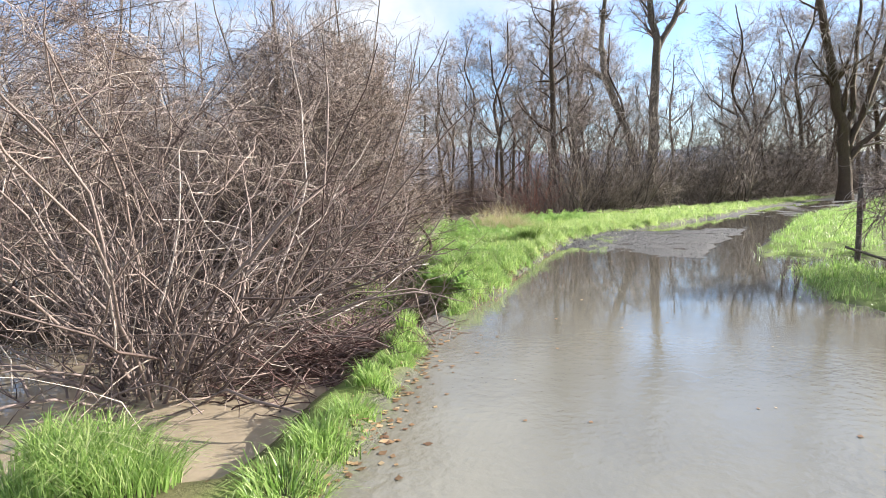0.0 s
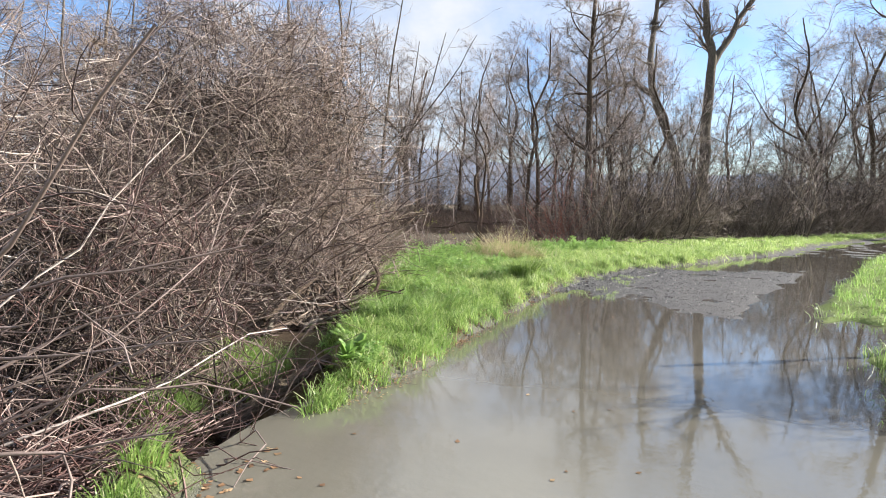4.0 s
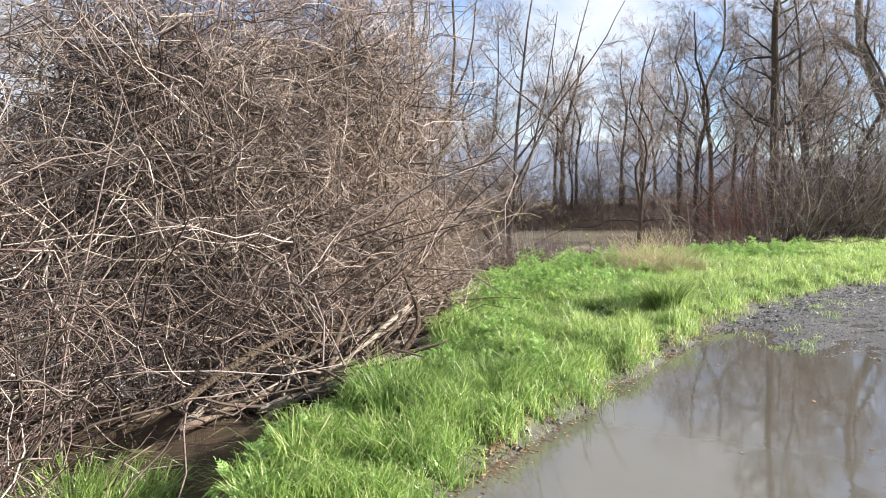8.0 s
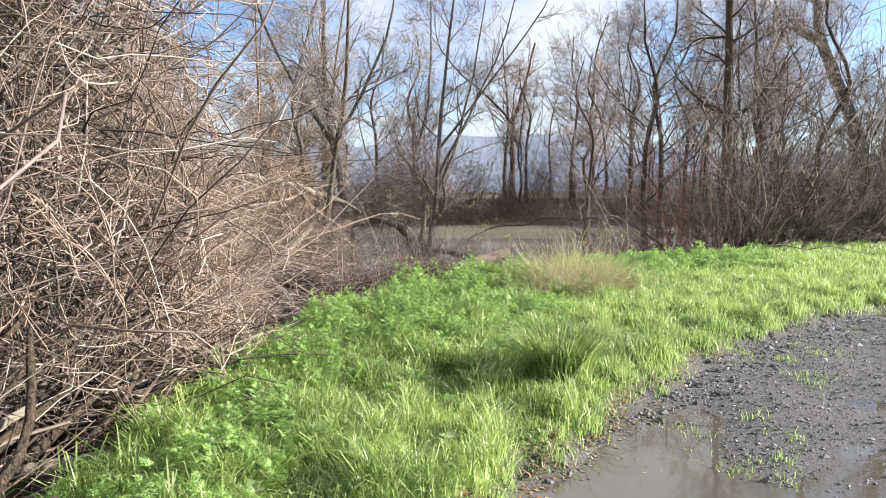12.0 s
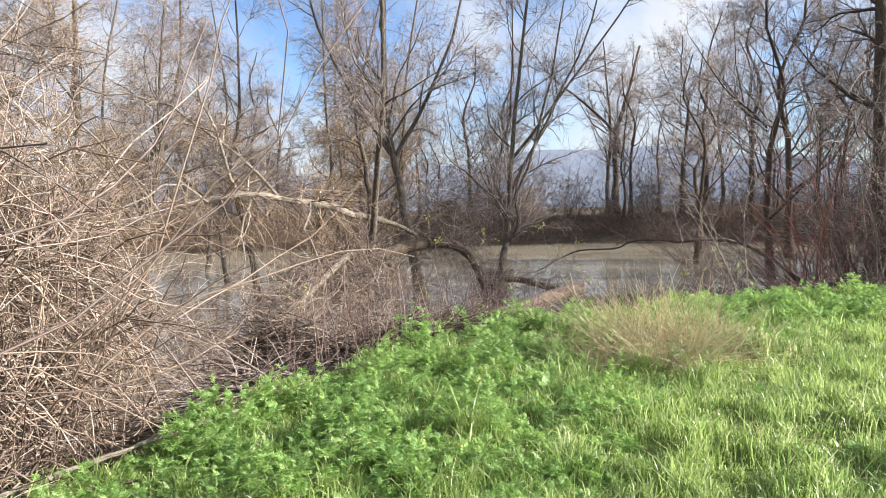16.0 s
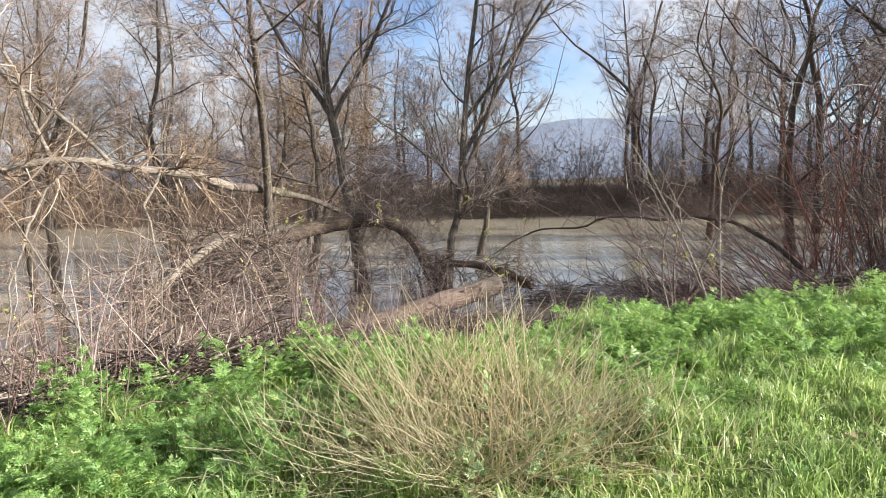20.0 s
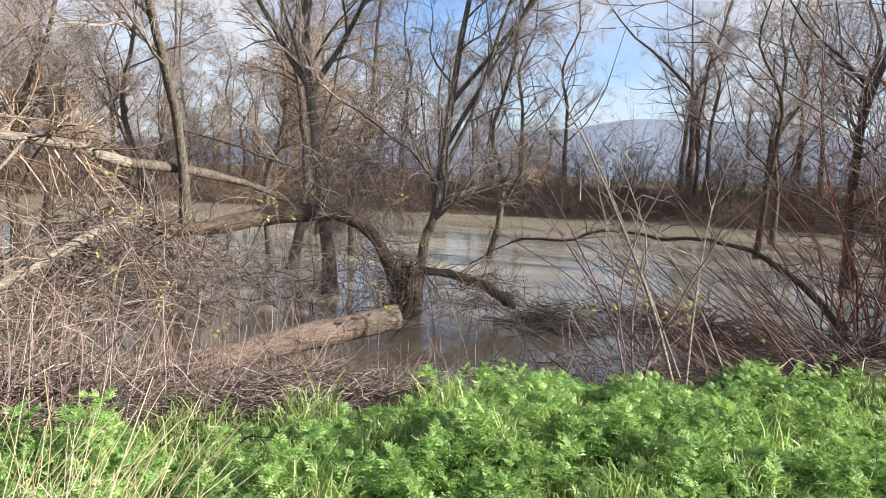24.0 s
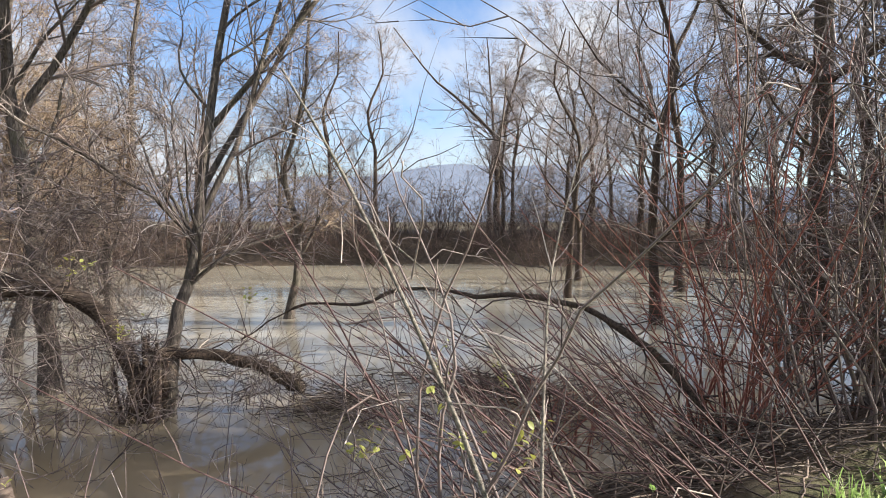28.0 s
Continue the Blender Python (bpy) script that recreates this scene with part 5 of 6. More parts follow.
# pale dry clump on the bank: curved stalks leaning every way
for cx, cy, n, wide, tall in ((-3.42, 21.48, 950, 0.58, 0.84), (-4.0, 22.0, 300, 0.5, 0.6), (-3.1, 21.9, 280, 0.5, 0.5), (-3.9, 20.9, 350, 0.45, 0.5), (-2.7, 22.3, 80, 0.45, 0.35), (-3.3, 22.6, 70, 0.4, 0.45)):
    a, r = rng.uniform(0, 2 * np.pi, n), wide * np.sqrt(rng.uniform(0, 1, n))
    px, py = cx + r * np.cos(a), cy + r * np.sin(a)
    way = np.stack([0.6 * np.cos(a) - 0.12, 0.6 * np.sin(a) - 0.1, 1 + 0 * a], -1) + rng.normal(0, 0.85, (n, 3))
    lines = wander(rng, np.stack([px, py, height(px, py)], -1), way, tall * rng.uniform(0.4, 1.3, n), 6, 0.13, -0.05)
    tagged(part("dry_grass", mesh_of("dry_grass", *tubes(lines, taper(rng.uniform(0.0016, 0.0042, n), 6, 0.45), 3), M_DRY)), "pale straw-coloured clump of dry grass stalks", "grass", "", "stuff")


def small_spray():
    """A feathery leaf for the carpet: pairs of narrow lobed leaflets along a drooping rib."""
    v, f = [], []
    for k in range(9):
        s = (k // 2) / 4
        dx, dy = (0.0, 1.0) if k == 8 else ((-0.78, 0.62) if k % 2 else (0.78, 0.62))
        size = 0.24 if k == 8 else 0.46 * (1 - 0.62 * s)
        y0, z0, n = 0.18 + 0.6 * s, 0.26 * s - 0.42 * s * s, len(v)
        for a, w, dz in ((0, 0, 0), (0.34, 0.22, 0.06), (0.44, 0.04, 0), (0.74, 0.17, 0.0), (1.0, 0, -0.2), (0.74, -0.17, 0.0), (0.44, -0.04, 0), (0.34, -0.22, 0.06)):
            v.append((dx * a * size - dy * w * size, y0 + (dy * a + dx * w) * size, z0 + dz * size))
        f.extend([(n, n + 1, n + 2), (n, n + 6, n + 7), (n, n + 2, n + 6), (n + 2, n + 3, n + 4), (n + 6, n + 4, n + 5), (n + 2, n + 4, n + 6)])
    n = len(v)
    v += [(-0.012, 0, -0.02), (0.012, 0, -0.02), (0, 0.8, -0.1)]
    f += [(n, n + 1, n + 2)]
    return np.array(v), np.array(f)


def leaf_spray():
    """One feathery leaf: a rib with toothed leaflets, each lobed."""
    v, f = [], []

    def lobed(x0, y0, z0, dx, dy, size):
        n = len(v)
        px, py = -dy, dx
        for s, w, dz in ((0, 0, 0), (0.36, 0.34, 0.02), (0.36, 0.09, 0.0), (0.72, 0.27, -0.02), (0.66, 0.08, -0.01), (1.0, 0, -0.06), (0.66, -0.08, -0.01), (0.72, -0.27, -0.02), (0.36, -0.09, 0.0), (0.36, -0.34, 0.02)):
            v.append((x0 + (dx * s + px * w) * size, y0 + (dy * s + py * w) * size, z0 + dz * size * 2))
        f.extend([(n + a, n + b_, n + c) for a, b_, c in ((0, 1, 2), (2, 3, 4), (0, 8, 9), (8, 6, 7), (0, 2, 8), (2, 4, 6), (2, 6, 8), (4, 5, 6))])

    for k in range(3):
        s = k / 3
        y0, z0, size = 0.3 + 0.5 * s, 0.22 * s - 0.26 * s * s, 0.46 * (1 - 0.72 * s)
        for sgn in (-1, 1):
            lobed(0, y0, z0, sgn * 0.82, 0.57, size)
    lobed(0, 0.72, 0.0, 0, 1, 0.28)
    n = len(v)
    v += [(-0.008, 0, -0.02), (0.008, 0, -0.02), (0, 0.75, 0.0)]
    f += [(n, n + 1, n + 2)]
    return np.array(v), np.array(f)


SPRAY = leaf_spray()
FROND = small_spray()


def herbs(rng, x, y, size, mat, name, label, fronds=8, tall=0.2):
    """Leafy plants: each a small dome of feathery leaves round a stalk, upright on top and spreading below."""
    who = np.repeat(np.arange(len(x)), fronds)
    grown = tall * np.clip(0.75 + 0.75 * ripple(x, y, 0.9, 31) + 0.35 * ripple(x, y, 0.35, 33), 0.12, 2.0) * rng.uniform(0.7, 1.3, len(x))
    a, level = rng.uniform(0, 2 * np.pi, len(who)), rng.uniform(0, 1, len(who)) ** 0.6
    up = -0.35 + 1.25 * level + rng.normal(0, 0.25, len(who))
    s = size[who] * rng.uniform(0.6, 1.15, len(who)) * (1.15 - 0.45 * level)
    c, sn, cu, su, z = np.cos(a), np.sin(a), np.cos(up), np.sin(up), np.zeros_like(a)
    right_, ahead, above = np.stack([c, sn, z], -1), np.stack([-sn * cu, c * cu, su], -1), np.stack([sn * su, -c * su, cu], -1)
    mats = np.stack([right_, ahead, above], -1) * s[:, None, None]
    base = np.stack([x, y, height(x, y)], -1)[who]
    base[:, 2] += grown[who] * (0.15 + 0.85 * level)
    return tagged(part(name, mesh_of(name, *scatter(*FROND, mats, base), mat, False)), label, "plants", kind="stuff")


def herb_points(rng, n, y0, y1, lo, hi):
    y = rng.uniform(y0, y1, n)
    return np.interp(y, BANK_Y, BANK_X) + rng.uniform(lo, hi, n), y


HERBS = "feathery bright green herb leaves covering the bank"
x, y = herb_points(rng, 200, 9.6, 14.0, -0.2, 0.35)
herbs(rng, x, y, rng.uniform(0.09, 0.15, len(x)), M_HERB, "herb_carpet", HERBS, tall=0.1)
x, y = herb_points(rng, 620, 13.0, 17.5, 0.12, 1.2)
herbs(rng, x, y, rng.uniform(0.07, 0.125, len(x)), M_HERB, "herb_carpet", HERBS, tall=0.2)
x, y = herb_points(rng, 1400, 16.8, 22.5, 0.02, 2.0)
herbs(rng, x, y, rng.uniform(0.08, 0.145, len(x)), M_HERB, "herb_carpet", HERBS, tall=0.24)
x, y = herb_points(rng, 420, 16.6, 20.2, 1.7, 3.1)
herbs(rng, x, y, rng.uniform(0.08, 0.14, len(x)), M_HERB, "herb_carpet", HERBS, tall=0.15)
x, y = herb_points(rng, 1300, 21.5, 28.0, 0.35, 1.9)
keep = (y < 26.3) | (x > -3.0)
x, y = x[keep], y[keep]
herbs(rng, x, y, rng.uniform(0.085, 0.15, len(x)), M_HERB, "herb_carpet", HERBS, tall=0.19)
x, y = herb_points(rng, 330, 24.5, 27.2, -0.5, 0.35)
herbs(rng, x, y, rng.uniform(0.08, 0.14, len(x)), M_HERB, "herb_carpet", HERBS, tall=0.17)
x, y = herb_points(rng, 380, 22.8, 27.0, 1.1, 2.7)
herbs(rng, x, y, rng.uniform(0.09, 0.16, len(x)), M_HERB, "herb_carpet", HERBS, tall=0.14)
x, y = herb_points(rng, 200, 16.5, 29.0, 1.0, 3.2)
herbs(rng, x, y, rng.uniform(0.07, 0.13, len(x)), M_HERB, "herb_scatter", "small green weeds among the grass", 6, 0.06)
x, y = rng.normal(-3.45, 0.5, 110), rng.normal(21.6, 0.5, 110)
herbs(rng, x, y, rng.uniform(0.06, 0.12, 110), M_PALELEAF, "herb_scatter", "pale green weeds growing through the dry grass", 7, 0.3)
x, y = np.array([-4.52, -4.55, -4.48]), np.array([24.46, 24.5, 24.42])
herbs(rng, x, y, np.full(3, 0.2), M_HERB, "tall_herb", "tall feathery green herb standing above the rest", 14, 0.5)


def broad_leaf():
    v, n = [], 6
    for k in range(n + 1):
        s = k / n
        w = 0.32 * math.sin(math.pi * min(1, s * 0.92 + 0.06)) ** 0.8
        z = 0.25 * s - 0.3 * s * s
        v += [(-w, s, z + 0.06), (0, s, z), (w, s, z + 0.06)]
    f = []
    for k in range(n):
        a = 3 * k
        f += [(a, a + 1, a + 4), (a, a + 4, a + 3), (a + 1, a + 2, a + 5), (a + 1, a + 5, a + 4)]
    return np.array(v), np.array(f)


BROAD = broad_leaf()


def leafy_plant(x, y, n, size, mat, label, name="leafy_weed", tilt=(0.0, 1.0)):
    """A small rosette; each leaf is a part."""
    z = at_ground(x, y)
    ob = thing(name, (x, y, z), label, "plant")
    for k in range(n):
        a, up, s = rng.uniform(0, 2 * math.pi), rng.uniform(*tilt), size * rng.uniform(0.7, 1.2)
        m = Euler((up, 0, a)).to_matrix() * s
        v = (np.array(m) @ BROAD[0].T).T + [0, 0, rng.uniform(0, 0.6) * size]
        part("leaf", mesh_of("leaf", v, BROAD[1], mat), ob)
    return ob


for x, y, n, size in ((-1.27, 9.68, 22, 0.15), (-1.3, 9.98, 18, 0.14), (-1.6, 10.2, 12, 0.12), (-1.5, 10.6, 10, 0.10), (-2.7, 14.3, 10, 0.10), (-2.4, 13.8, 8, 0.09), (-3.0, 15.1, 9, 0.1)):
    leafy_plant(x, y, n, size, M_HERB, "low weed with broad bright green leaves", tilt=(0.2, 1.2))
for x, y in ((-4.0, 20.1), (-3.85, 20.35), (-4.15, 20.3)):
    leafy_plant(x, y, 14, 0.11, M_PALELEAF, "pale grey-green leafy weed among the herbs", tilt=(0.3, 1.3))
# single herb plants at the edge of the carpet, each leaf a part
group = "feathery herb plants on the bank"
plants = []
for k in range(5):
    ob = thing("herb_plant", (-2.6, 14.2 + k, 0), "feathery bright green herb plant", "plant", group)
    for j in range(9):
        a, up, s = rng.uniform(0, 6.3), rng.uniform(0.1, 1.1), rng.uniform(0.10, 0.19)
        m = np.array(Euler((up, 0, a)).to_matrix()) * s
        part("leaf", mesh_of("leaf", (m @ SPRAY[0].T).T + [0, 0, rng.uniform(0, 0.05)], SPRAY[1], M_HERB, False), ob)
    plants.append(ob)
for k in range(115):
    y = 13.2 + 12.6 * k / 115 + rng.uniform(-0.1, 0.1)
    x = float(np.interp(y, BANK_Y, BANK_X)) + float(np.interp(y, [13, 17, 20, 22.5, 26], [0.7, 1.2, 1.9, 1.5, 1.1])) + rng.normal(0, 0.25)
    copy_thing(plants[k % 5], pose(x, y, at_ground(x, y) + 0.01, 0, 0, rng.uniform(0, 360)))
for ob in plants:
    x, y = ob.location.x, ob.location.y
    ob.location.z = at_ground(x, y) + 0.01
weeds = [leafy_plant(-1.6 - 0.5 * k, 15.2 + 0.7 * k, 7, 0.085, (M_PALELEAF, M_HERB, M_TUFT)[k], "small broad-leaved weed in the grass", tilt=(-0.1, 0.7)) for k in range(3)]
for k in range(44):
    y = rng.uniform(13.8, 23.5)
    x = float(np.interp(y, LEFT_Y, LEFT_X)) - rng.uniform(0.3, 2.4)
    copy_thing(weeds[k % 3], pose(x, y, at_ground(x, y) + 0.02, 0, 0, rng.uniform(0, 360)))
leafy_plant(-4.3, 19.8, 22, 0.12, M_YELLOW, "yellowing leafy weed among the herbs", tilt=(0.2, 1.2))


def sprig(x, y, z, n, wide, label="thin twig with fresh yellow-green leaves"):
    """A leafing twig tip; each leaf is a part."""
    ob = thing("leafy_twig", (x, y, z), label, "twig", "leafing twigs over the water")
    lines = wander(rng, np.zeros((4, 3)) + [0, 0, -0.05], rng.normal(0, 0.6, (4, 3)) + [0, 0, 0.5], np.full(4, wide * 1.3), 6, 0.25, 0.0)
    drop = z - max(at_ground(x, y), -1.2) + 0.05
    foot = np.array([rng.uniform(-0.35, 0.35) * drop, rng.uniform(-0.35, 0.35) * drop, -drop])
    stem = smooth_line([foot, foot * 0.55 + rng.normal(0, 0.05, 3), (0, 0, -0.05)], 10)[None]
    part("stem", mesh_of("stem", *tubes(stem, taper(0.006, 10, 0.5), 5), M_TWIG), ob)
    for k in range(4):
        part("stalk", mesh_of("stalk", *tubes(lines[k : k + 1], taper(0.003, 6, 0.5), 4), M_STRAW), ob)
    for k in range(n):
        at = lines[k % 4, rng.integers(1, 6)] + rng.normal(0, 0.008, 3)
        m = np.array(Euler((rng.uniform(-1, 1), rng.uniform(-0.6, 0.6), rng.uniform(0, 6.3))).to_matrix()) * rng.uniform(0.028, 0.055)
        part("leaf", mesh_of("leaf", (m @ BROAD[0].T).T + at, BROAD[1], M_YELLOW), ob)


for x, y, z in ((-8.5, 23.2, 1.6), (-8.45, 23.3, 1.2), (-8.7, 25.0, 1.2), (-8.45, 26.6, 1.4), (-8.2, 26.8, 0.8), (-7.8, 20.2, 0.15), (-8.05, 20.1, 0.6), (-9.25, 23.8, 0.25), (-8.8, 28.5, 0.85), (-5.75, 27.8, 0.7), (-5.5, 28.4, 0.5), (-6.5, 25.05, 0.5), (-9.9, 23.5, 0.5), (-8.2, 24.1, 0.0), (-4.76, 26.5, 0.75), (-4.45, 26.9, 0.55), (-5.3, 26.6, 0.5)):
    sprig(x, y, z, 22, 0.2)


# ---- drift debris ----
def debris(name, x, y, n, wide, deep, high, seed, label, stick=0.6, mat=M_DEBRIS, thick=0.012, level=-1.2):
    """A matted heap of sticks and reeds left by the flood."""
    rng = np.random.default_rng(seed)
    px, py = x + wide * rng.normal(0, 0.5, n), y + deep * rng.normal(0, 0.5, n)
    q = np.exp(-(((px - x) / wide) ** 2 + ((py - y) / deep) ** 2))
    pz = np.maximum(height(px, py), level) + high * q * rng.uniform(0, 1, n)
    a = rng.uniform(0, 2 * np.pi, n)
    way = np.stack([np.cos(a), np.sin(a), rng.normal(0, 0.15, n)], -1)
    lines = wander(rng, np.stack([px, py, pz], -1), way, stick * rng.uniform(0.3, 1.5, n), 5, 0.24, 0.0)
    floor = np.maximum(height(lines[..., 0], lines[..., 1]), level)
    lines[..., 2] = np.maximum(lines[..., 2], floor + 0.004)
    return tagged(part(name, mesh_of(name, *tubes(lines, taper(rng.uniform(0.25, 1.0, n) * thick, 5, 0.5), 4), mat)), label, "debris", kind="stuff")


debris("drift_debris", -7.2, 19.2, 2300, 0.7, 0.6, 0.85, 81, "dark mound of matted reeds and sticks left by the flood", 0.4, M_DEBRIS, 0.009)
debris("drift_debris", -6.2, 18.3, 420, 0.6, 0.7, 0.15, 96, "pale broken reeds and sticks beside the mound", 0.7, M_CANE, 0.010)
debris("drift_debris", -6.7, 21.0, 1500, 0.9, 1.6, 0.3, 85, "brown mat of sticks and reeds along the shore", 0.6)
debris("drift_debris", -6.0, 23.7, 2600, 0.9, 1.7, 0.14, 82, "brown mat of sticks and reeds along the shore", 0.45, M_MAT, 0.0055)
debris("drift_debris", -4.9, 14.5, 600, 0.8, 1.2, 0.35, 83, "heap of grey driftwood sticks under the bushes", 1.1, M_DEBRIS, 0.018)
debris("drift_debris", -3.2, 12.15, 90, 0.5, 0.45, 0.2, 92, "pile of broken driftwood poles at the grass edge", 0.9, M_DEBRIS, 0.022)
debris("drift_debris", -3.6, 12.6, 160, 0.5, 1.0, 0.2, 88, "heap of broken grey sticks at the grass edge", 0.9, M_DEBRIS, 0.02)
debris("drift_debris", -1.85, 7.1, 800, 0.5, 1.1, 0.22, 84, "dark reddish twigs washed up at the water's edge", 0.7, M_REDTWIG, 0.009, -0.13)
debris("drift_debris", -7.5, 23.2, 1500, 1.1, 1.8, 0.14, 93, "brown floating mat of thin twigs round the drift log", 0.8, M_DEBRIS, 0.009)
debris("drift_debris", -7.1, 22.5, 1500, 0.75, 0.9, 0.5, 97, "pinkish-brown mound of matted stalks on the shore", 0.5, M_MAT, 0.007)
debris("drift_debris", -7.4, 25.6, 700, 1.0, 1.2, 0.25, 94, "loose brown twigs floating beside the drift log", 0.8, M_DEBRIS, 0.008)
debris("drift_debris", -6.6, 28.9, 130, 1.8, 1.4, 0.08, 86, "dark brushwood matted at the river's edge", 0.9, M_DEBRIS, 0.008)
debris("drift_debris", -5.2, 27.2, 150, 1.1, 1.1, 0.15, 87, "fallen sticks under the saplings", 1.0, M_DEBRIS, 0.007)
debris("drift_debris", -4.0, 29.6, 600, 1.3, 1.6, 0.2, 89, "dark fallen sticks and reeds on the sloping bank", 0.8, M_DEBRIS, 0.008)
debris("drift_debris", -9.8, 31.1, 380, 0.8, 0.6, 0.45, 95, "dark ragged brushwood heaped on the end of the log", 0.7, M_DEBRIS, 0.010)
debris("drift_debris", -8.2, 33.2, 650, 2.4, 1.0, 0.36, 90, "dark reddish brushwood drifted into a floating mat", 0.8)


def brush(name, x, y, z, n, rx, ry, rz, mat, label, seed, length=1.2, thick=0.006, pull=-0.04, lean=None, core=1.6, sprays=3, single=60):
    """Loose brushwood: bare shoots with no stool of their own, the stoutest each a part."""
    rng = np.random.default_rng(seed)
    ob = thing(name, (x, y, z), label, "brushwood")
    line, girth = strands(rng, n, rx, ry, rz, length, thick, pull, core)
    if lean is not None:
        way = unit(np.asarray(lean) + rng.normal(0, 0.2, (n, 3)))
        line = wander(rng, line[:, 0], way, length * rng.uniform(0.5, 1.3, n), 7, 0.07, pull)
    order = np.argsort(-girth[:, 0])
    line, girth = line[order], girth[order]
    for k in range(single):
        part("shoot", mesh_of("shoot", *tubes(line[k : k + 1], girth[k : k + 1], 5), mat), ob)
    fine = offshoots(rng, line, girth, sprays, 0.2, 1.0, length * 0.3, 0.7, 4, 0.15, 0.0, 0.7, 0.5, 0.0025)
    stuff(part("tangle", mesh_of("tangle", *joined(tubes(line[single:], girth[single:], 3), tubes(*fine, 3)), mat), ob))
    return ob


brush("brushwood", -12.4, 24.6, -0.9, 560, 1.6, 2.8, 1.3, M_FARBROWN, "brown drowned brushwood under the arched trunk", 141, 1.3, 0.010, -0.06)
brush("brushwood", -10.4, 22.0, -1.1, 300, 1.5, 2.0, 1.6, M_STRAW, "drowned pale willow brushwood in the water", 142)
brush("brushwood", -13.6, 29.0, -0.5, 700, 1.3, 1.6, 2.6, M_FARBROWN, "dry brown vines hanging round the standing trunks", 143, pull=-0.1)
brush("brushwood", -9.4, 19.2, -0.9, 300, 1.5, 1.5, 1.3, M_TWIG, "drowned grey brushwood in the shallows", 144)
brush("brushwood", -6.9, 16.3, -0.5, 2200, 1.6, 1.3, 2.4, M_STRAW, "dense pale tangle of drooping dry twigs", 145, 1.2, 0.0075, -0.07)
brush("brushwood", -12.3, 28.3, 0.8, 240, 1.2, 1.6, 2.2, M_CANE, "pale curling twigs hanging between the standing trunks", 146, 1.1, 0.007, -0.16, single=80)
brush("brushwood", -11.6, 23.6, -0.9, 330, 1.2, 1.5, 1.9, M_FARBROWN, "brown drooping brushwood caught on the fallen trunk", 148, 1.3, 0.011, -0.10)
brush("brushwood", -6.4, 27.2, -1.0, 100, 1.9, 1.4, 0.4, M_CANE, "sparse thin shoots rising out of the shallows", 147, 0.9, 0.006, -0.02, single=80)
brush("brushwood", -11.0, 27.6, -1.1, 220, 1.3, 1.3, 1.5, M_TWIG, "thin grey twigs standing round the stump", 149, 1.0, 0.006, -0.05, single=60)
brush("brushwood", -10.7, 30.1, -1.1, 170, 0.9, 0.9, 0.9, M_DEBRIS, "dark dead twigs round the leaning log", 150, 0.9, 0.006, -0.04, single=50)
# pinkish upright stalks along the drift line
for seed, (x, y, rx, ry, n) in enumerate([(-6.4, 21.2, 0.7, 1.5, 170), (-6.9, 24.0, 0.8, 1.5, 55), (-5.9, 19.4, 0.5, 0.9, 60), (-6.6, 26.2, 0.8, 1.0, 40), (-7.5, 24.0, 0.8, 1.2, 160)]):
    r_ = np.random.default_rng(150 + seed)
    px, py = x + rx * r_.uniform(-1, 1, n), y + ry * r_.uniform(-1, 1, n)
    lines = wander(r_, np.stack([px, py, height(px, py) - 0.05], -1), r_.normal(0, 0.16, (n, 3)) + [0, 0, 1], r_.uniform(0.4, 1.25, n), 6, 0.07, 0.0)
    tagged(part("dead_stalks", mesh_of("dead_stalks", *tubes(lines, taper(r_.uniform(0.002, 0.006, n), 6, 0.5), 3), M_PINK)), "thin pinkish dead stalks standing along the drift line", "stalks", "", "stuff")

# ---- saplings on the bank at the river ----
LEAN = (-0.75, -0.35, 0.8)
brush("leaning_brush", -4.2, 28.8, -0.4, 80, 1.4, 2.0, 0.4, M_REDTWIG, "dark and reddish-brown shoots leaning out over the water", 161, 2.3, 0.007, -0.02, LEAN, single=70, sprays=2)
brush("leaning_brush", -6.4, 28.9, -0.9, 60, 1.8, 1.4, 0.4, M_CANE, "grey bare shoots leaning over the river", 162, 1.4, 0.006, -0.02, LEAN, single=40, sprays=3)
bush("sapling", -5.0, 26.9, 0.7, 2.4, 8, "thin grey saplings with crossing stems at the bank's edge", 91, (M_CANE, M_TWIG), arch=-0.01, thick=0.009, fill=20, flare=0.5, lean=(-0.3, -0.1))
bush("sapling", -4.2, 30.4, 0.75, 3.6, 44, "tall upright reddish-brown shoots in a thicket", 93, (M_RED, M_RED), arch=0.0, thick=0.010, fill=40, flare=0.22, twigs=4)
bush("sapling", -3.0, 30.2, 0.9, 3.4, 30, "dense bare shoots on the bank's edge", 94, (M_TWIG, M_REDTWIG), arch=-0.01, thick=0.009, fill=60, flare=0.35, lean=(-0.15, -0.05), twigs=4)
bush("sapling", -6.3, 31.4, 1.0, 1.5, 18, "reddish shoots rising from drowned brushwood", 95, (M_RED, M_RED), arch=-0.01, thick=0.008, fill=60, flare=0.4)

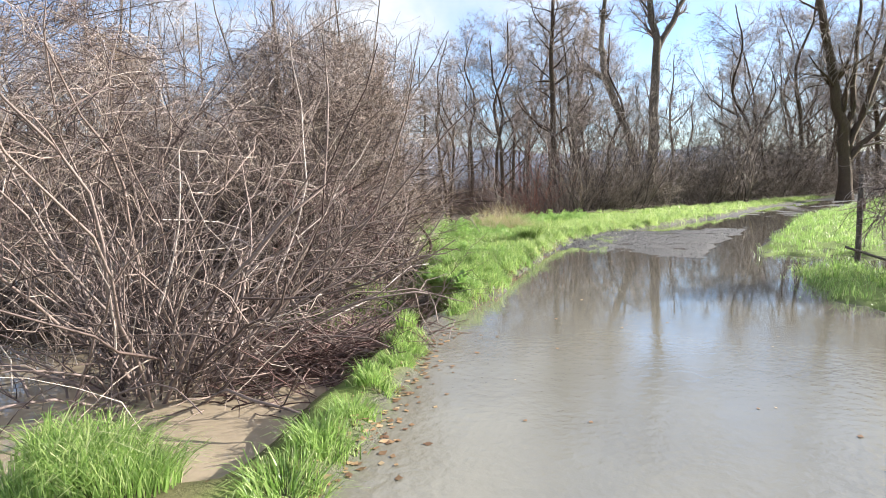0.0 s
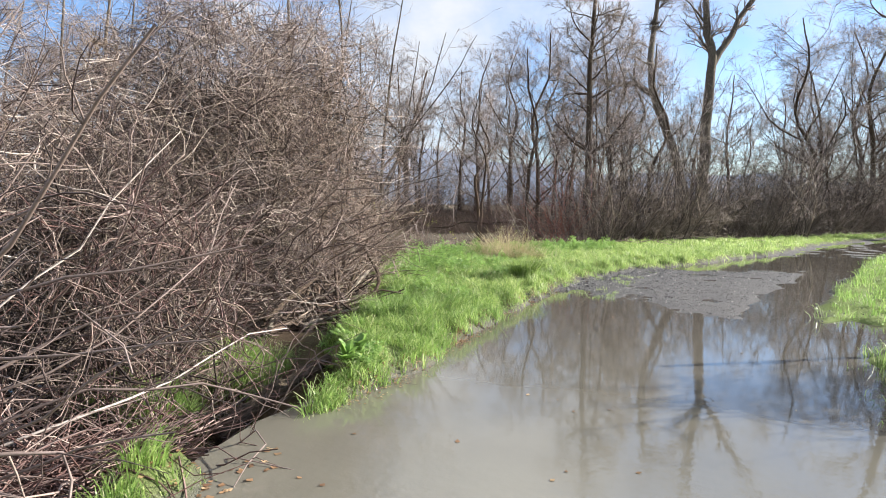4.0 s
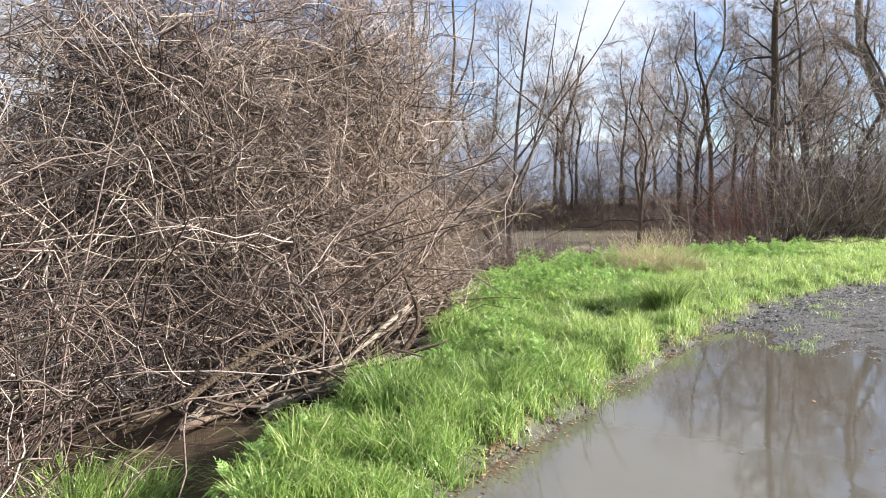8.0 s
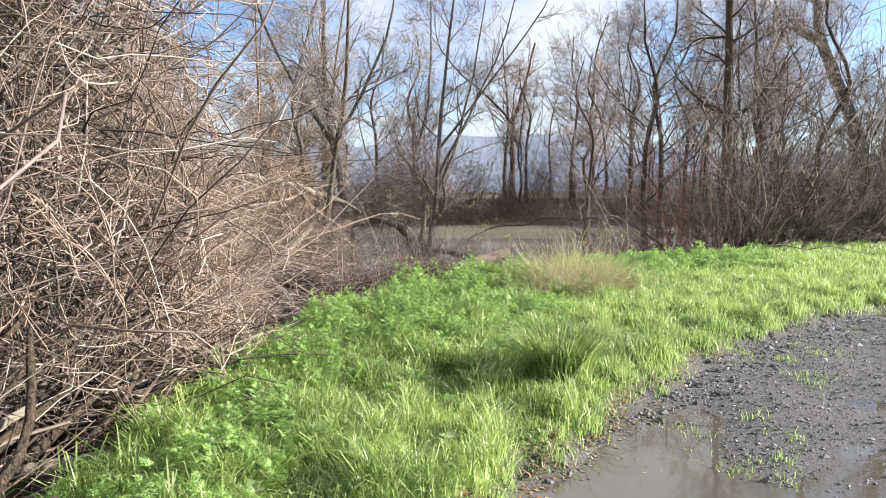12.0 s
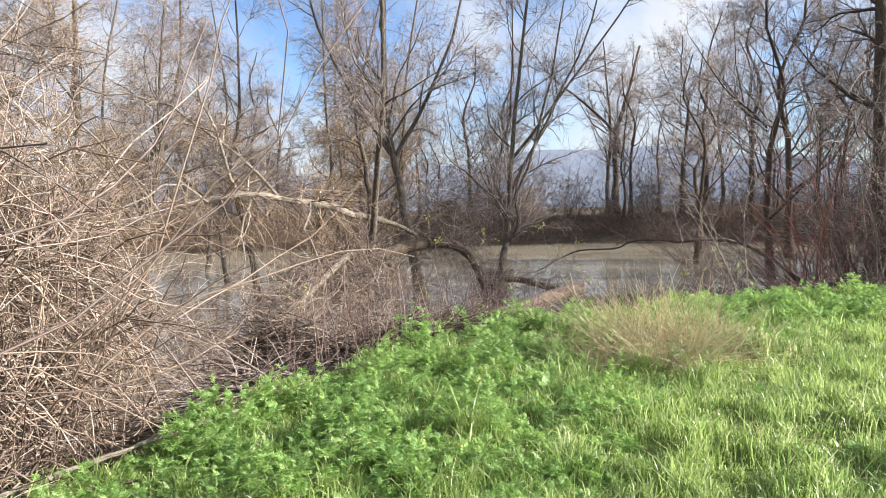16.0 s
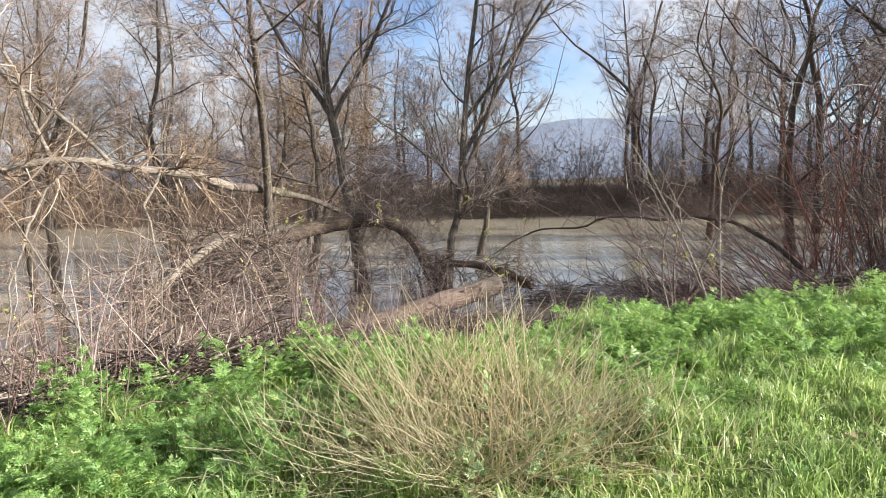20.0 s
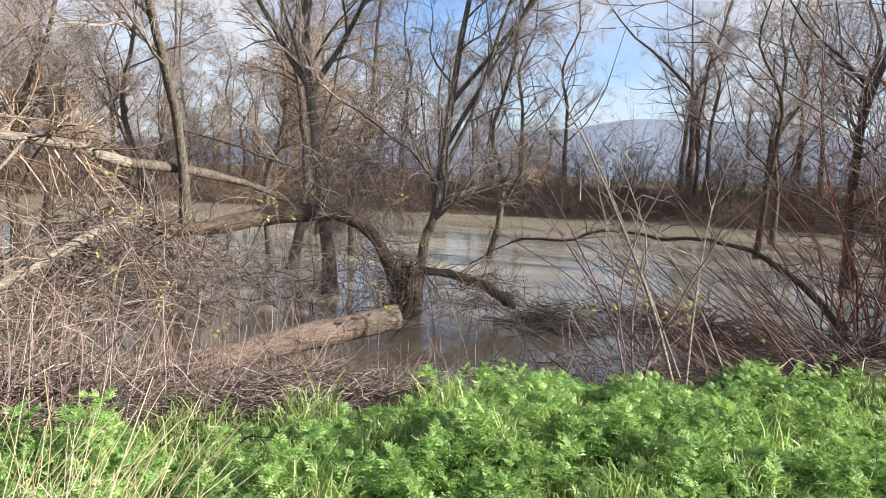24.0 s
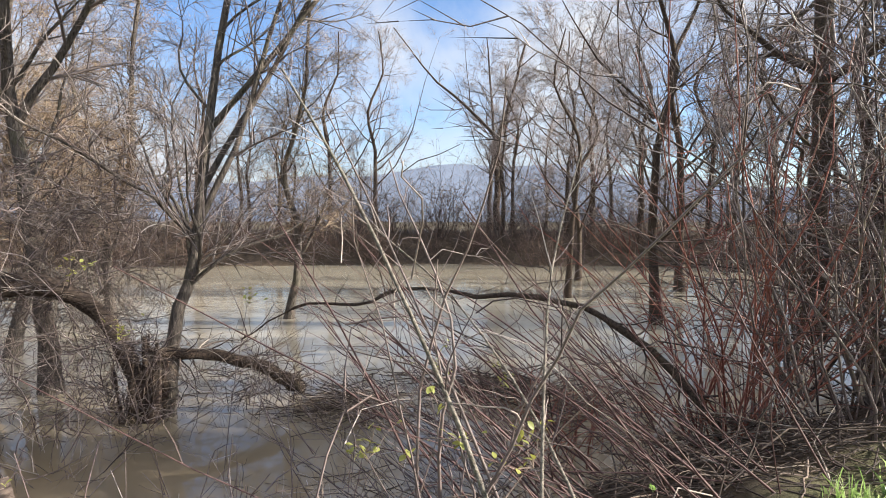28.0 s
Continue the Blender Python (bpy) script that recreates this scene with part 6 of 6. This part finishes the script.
# ---- fence posts in the flooded meadow ----
fence = thing("fence", (4.38, 13.7, -0.1), "old leaning wooden fence posts with wire and dead vines", "fence")
for k, (x, y, tall, lx) in enumerate(((4.38, 13.7, 1.62, 0.02), (4.62, 12.45, 1.62, -0.03), (5.6, 13.4, 1.55, 0.05))):
    pts = np.array([(x - 4.38, y - 13.7, -0.1), (x - 4.38 + lx, y - 13.7, tall * 0.5), (x - 4.38 + lx * 2, y - 13.7, tall)])
    part("post", log_mesh("post", pts, 0.05, 0.042, M_POST, 10, 8, 0.05, k)[0], fence)
for z in (0.4,):
    for a, c in (((0.0, 0.0), (0.24, -1.25)), ((0.24, -1.25), (0.9, -2.6))):
        pts = np.array([(a[0], a[1], z), ((a[0] + c[0]) / 2, (a[1] + c[1]) / 2, z - 0.06), (c[0], c[1], z)])
        part("wire", mesh_of("wire", *tubes(smooth_line(pts, 8)[None], np.full((1, 8), 0.004), 4), M_WIRE), fence)
part("rail", log_mesh("rail", np.array([(-0.15, 0.1, 0.42), (-0.05, -0.08, 0.38), (0.2, -1.3, 0.3), (0.7, -2.3, 0.14)]), 0.022, 0.016, M_POST, 14)[0], fence, "drooping dark branch used as a rail")
part("marker", log_mesh("marker", np.array([(0.03, -0.05, 1.06), (0.04, -0.06, 1.14), (0.05, -0.05, 1.22)]), 0.06, 0.045, M_REDLOG, 6, 8)[0], fence, "faded reddish plastic marker on the post")
brush("dead_vine", 4.65, 13.0, 0.7, 150, 0.35, 0.75, 0.8, M_CANE, "grey dead vines tangled between the fence posts", 173, 0.6, 0.006, -0.22, single=40)
brush("dead_vine", 5.2, 12.7, 0.75, 300, 0.85, 0.7, 0.85, M_CANE, "grey dead vines hanging on the fence posts", 171, 0.8, 0.009, -0.22)
brush("dead_vine", 6.3, 12.6, 0.5, 240, 0.9, 0.8, 1.1, M_TWIG, "grey dead vines hanging on the fence wire", 172, 0.8, 0.008, -0.2)

# ---- litter, pebbles ----
def leaves(rng, x, y, size, name, label, water=False):
    v = np.array([(-0.4, 0, 0), (0, -0.5, 0.06), (0.4, 0, 0.01), (0, 0.55, 0.08)])
    f = np.array([[0, 1, 2], [0, 2, 3]])
    m = len(x)
    z = np.maximum(height(x, y), 0.0 if water else -5) + (0.003 if water else 0.012)
    mats = turned(rng, m, size * rng.uniform(0.6, 1.4, m), 0.08 if water else 0.35)
    return tagged(part(name, mesh_of(name, *scatter(v, f, mats, np.stack([x, y, z], -1)), M_LITTER)), label, "leaves", kind="stuff")


y = rng.uniform(3.5, 22, 2400)
x = np.interp(y, LEFT_Y, LEFT_X) + rng.normal(-0.05, 0.12, len(y))
keep = height(x, y) > -0.03
leaves(rng, x[keep], y[keep], 0.03, "leaf_litter", "brown dead leaves and stalks along the path's edge", True)
x, y, s = clumped(rng, np.interp(np.linspace(14, 24, 70), LEFT_Y, LEFT_X) - rng.uniform(0.3, 2.6, 70), np.linspace(14, 24, 70), 14, 0.09)
leaves(rng, x, y, 0.035, "leaf_litter", "brown dead leaves lying among the grass")
y = rng.uniform(9, 21, 1700)
x = np.interp(y, LEFT_Y, LEFT_X) + rng.normal(0.0, 0.09, len(y))
leaves(rng, x, y, 0.022, "leaf_litter", "crumbled brown leaves between the grass and the gravel", True)
y = rng.uniform(4.2, 8.2, 160)
leaves(rng, np.interp(y, LEFT_Y, LEFT_X) + rng.gamma(1.5, 0.09, 160), y, 0.05, "floating_leaves", "curled brown leaves lying in the shallow water's edge", True)
y = rng.uniform(5, 16, 36)
leaves(rng, rng.uniform(-0.6, 2.6, 36), y, 0.035, "floating_leaves", "single brown leaves floating on the flooded path", True)

stone = np.array([(1, 0, 0), (-1, 0, 0), (0, 0.8, 0), (0, -0.8, 0), (0, 0, 0.55), (0, 0, -0.55)])
sides = np.array([(0, 2, 4), (2, 1, 4), (1, 3, 4), (3, 0, 4), (2, 0, 5), (1, 2, 5), (3, 1, 5), (0, 3, 5)])
for n, y0, y1, spread, size in ((5200, 12.0, 22.0, 0.28, 0.013), (15000, 14.5, 22.5, 1.2, 0.0075), (2500, 20, 30, 1.6, 0.014)):
    y = rng.uniform(y0, y1, n)
    x = np.interp(y, LEFT_Y, LEFT_X) + (rng.normal(0.02, spread, n) if spread < 0.5 else rng.gamma(1.5, spread, n))
    z = height(x, y)
    keep = (z > -0.03) & (z < 0.09)
    mats = turned(rng, keep.sum(), size * rng.lognormal(0, 0.45, keep.sum()), 0.4)
    tagged(part("gravel", mesh_of("gravel", *scatter(stone, sides, mats, np.stack([x, y, z + 0.002], -1)[keep]), M_STONE, False)), "grey crushed stone gravel on the path", "gravel", "", "stuff")
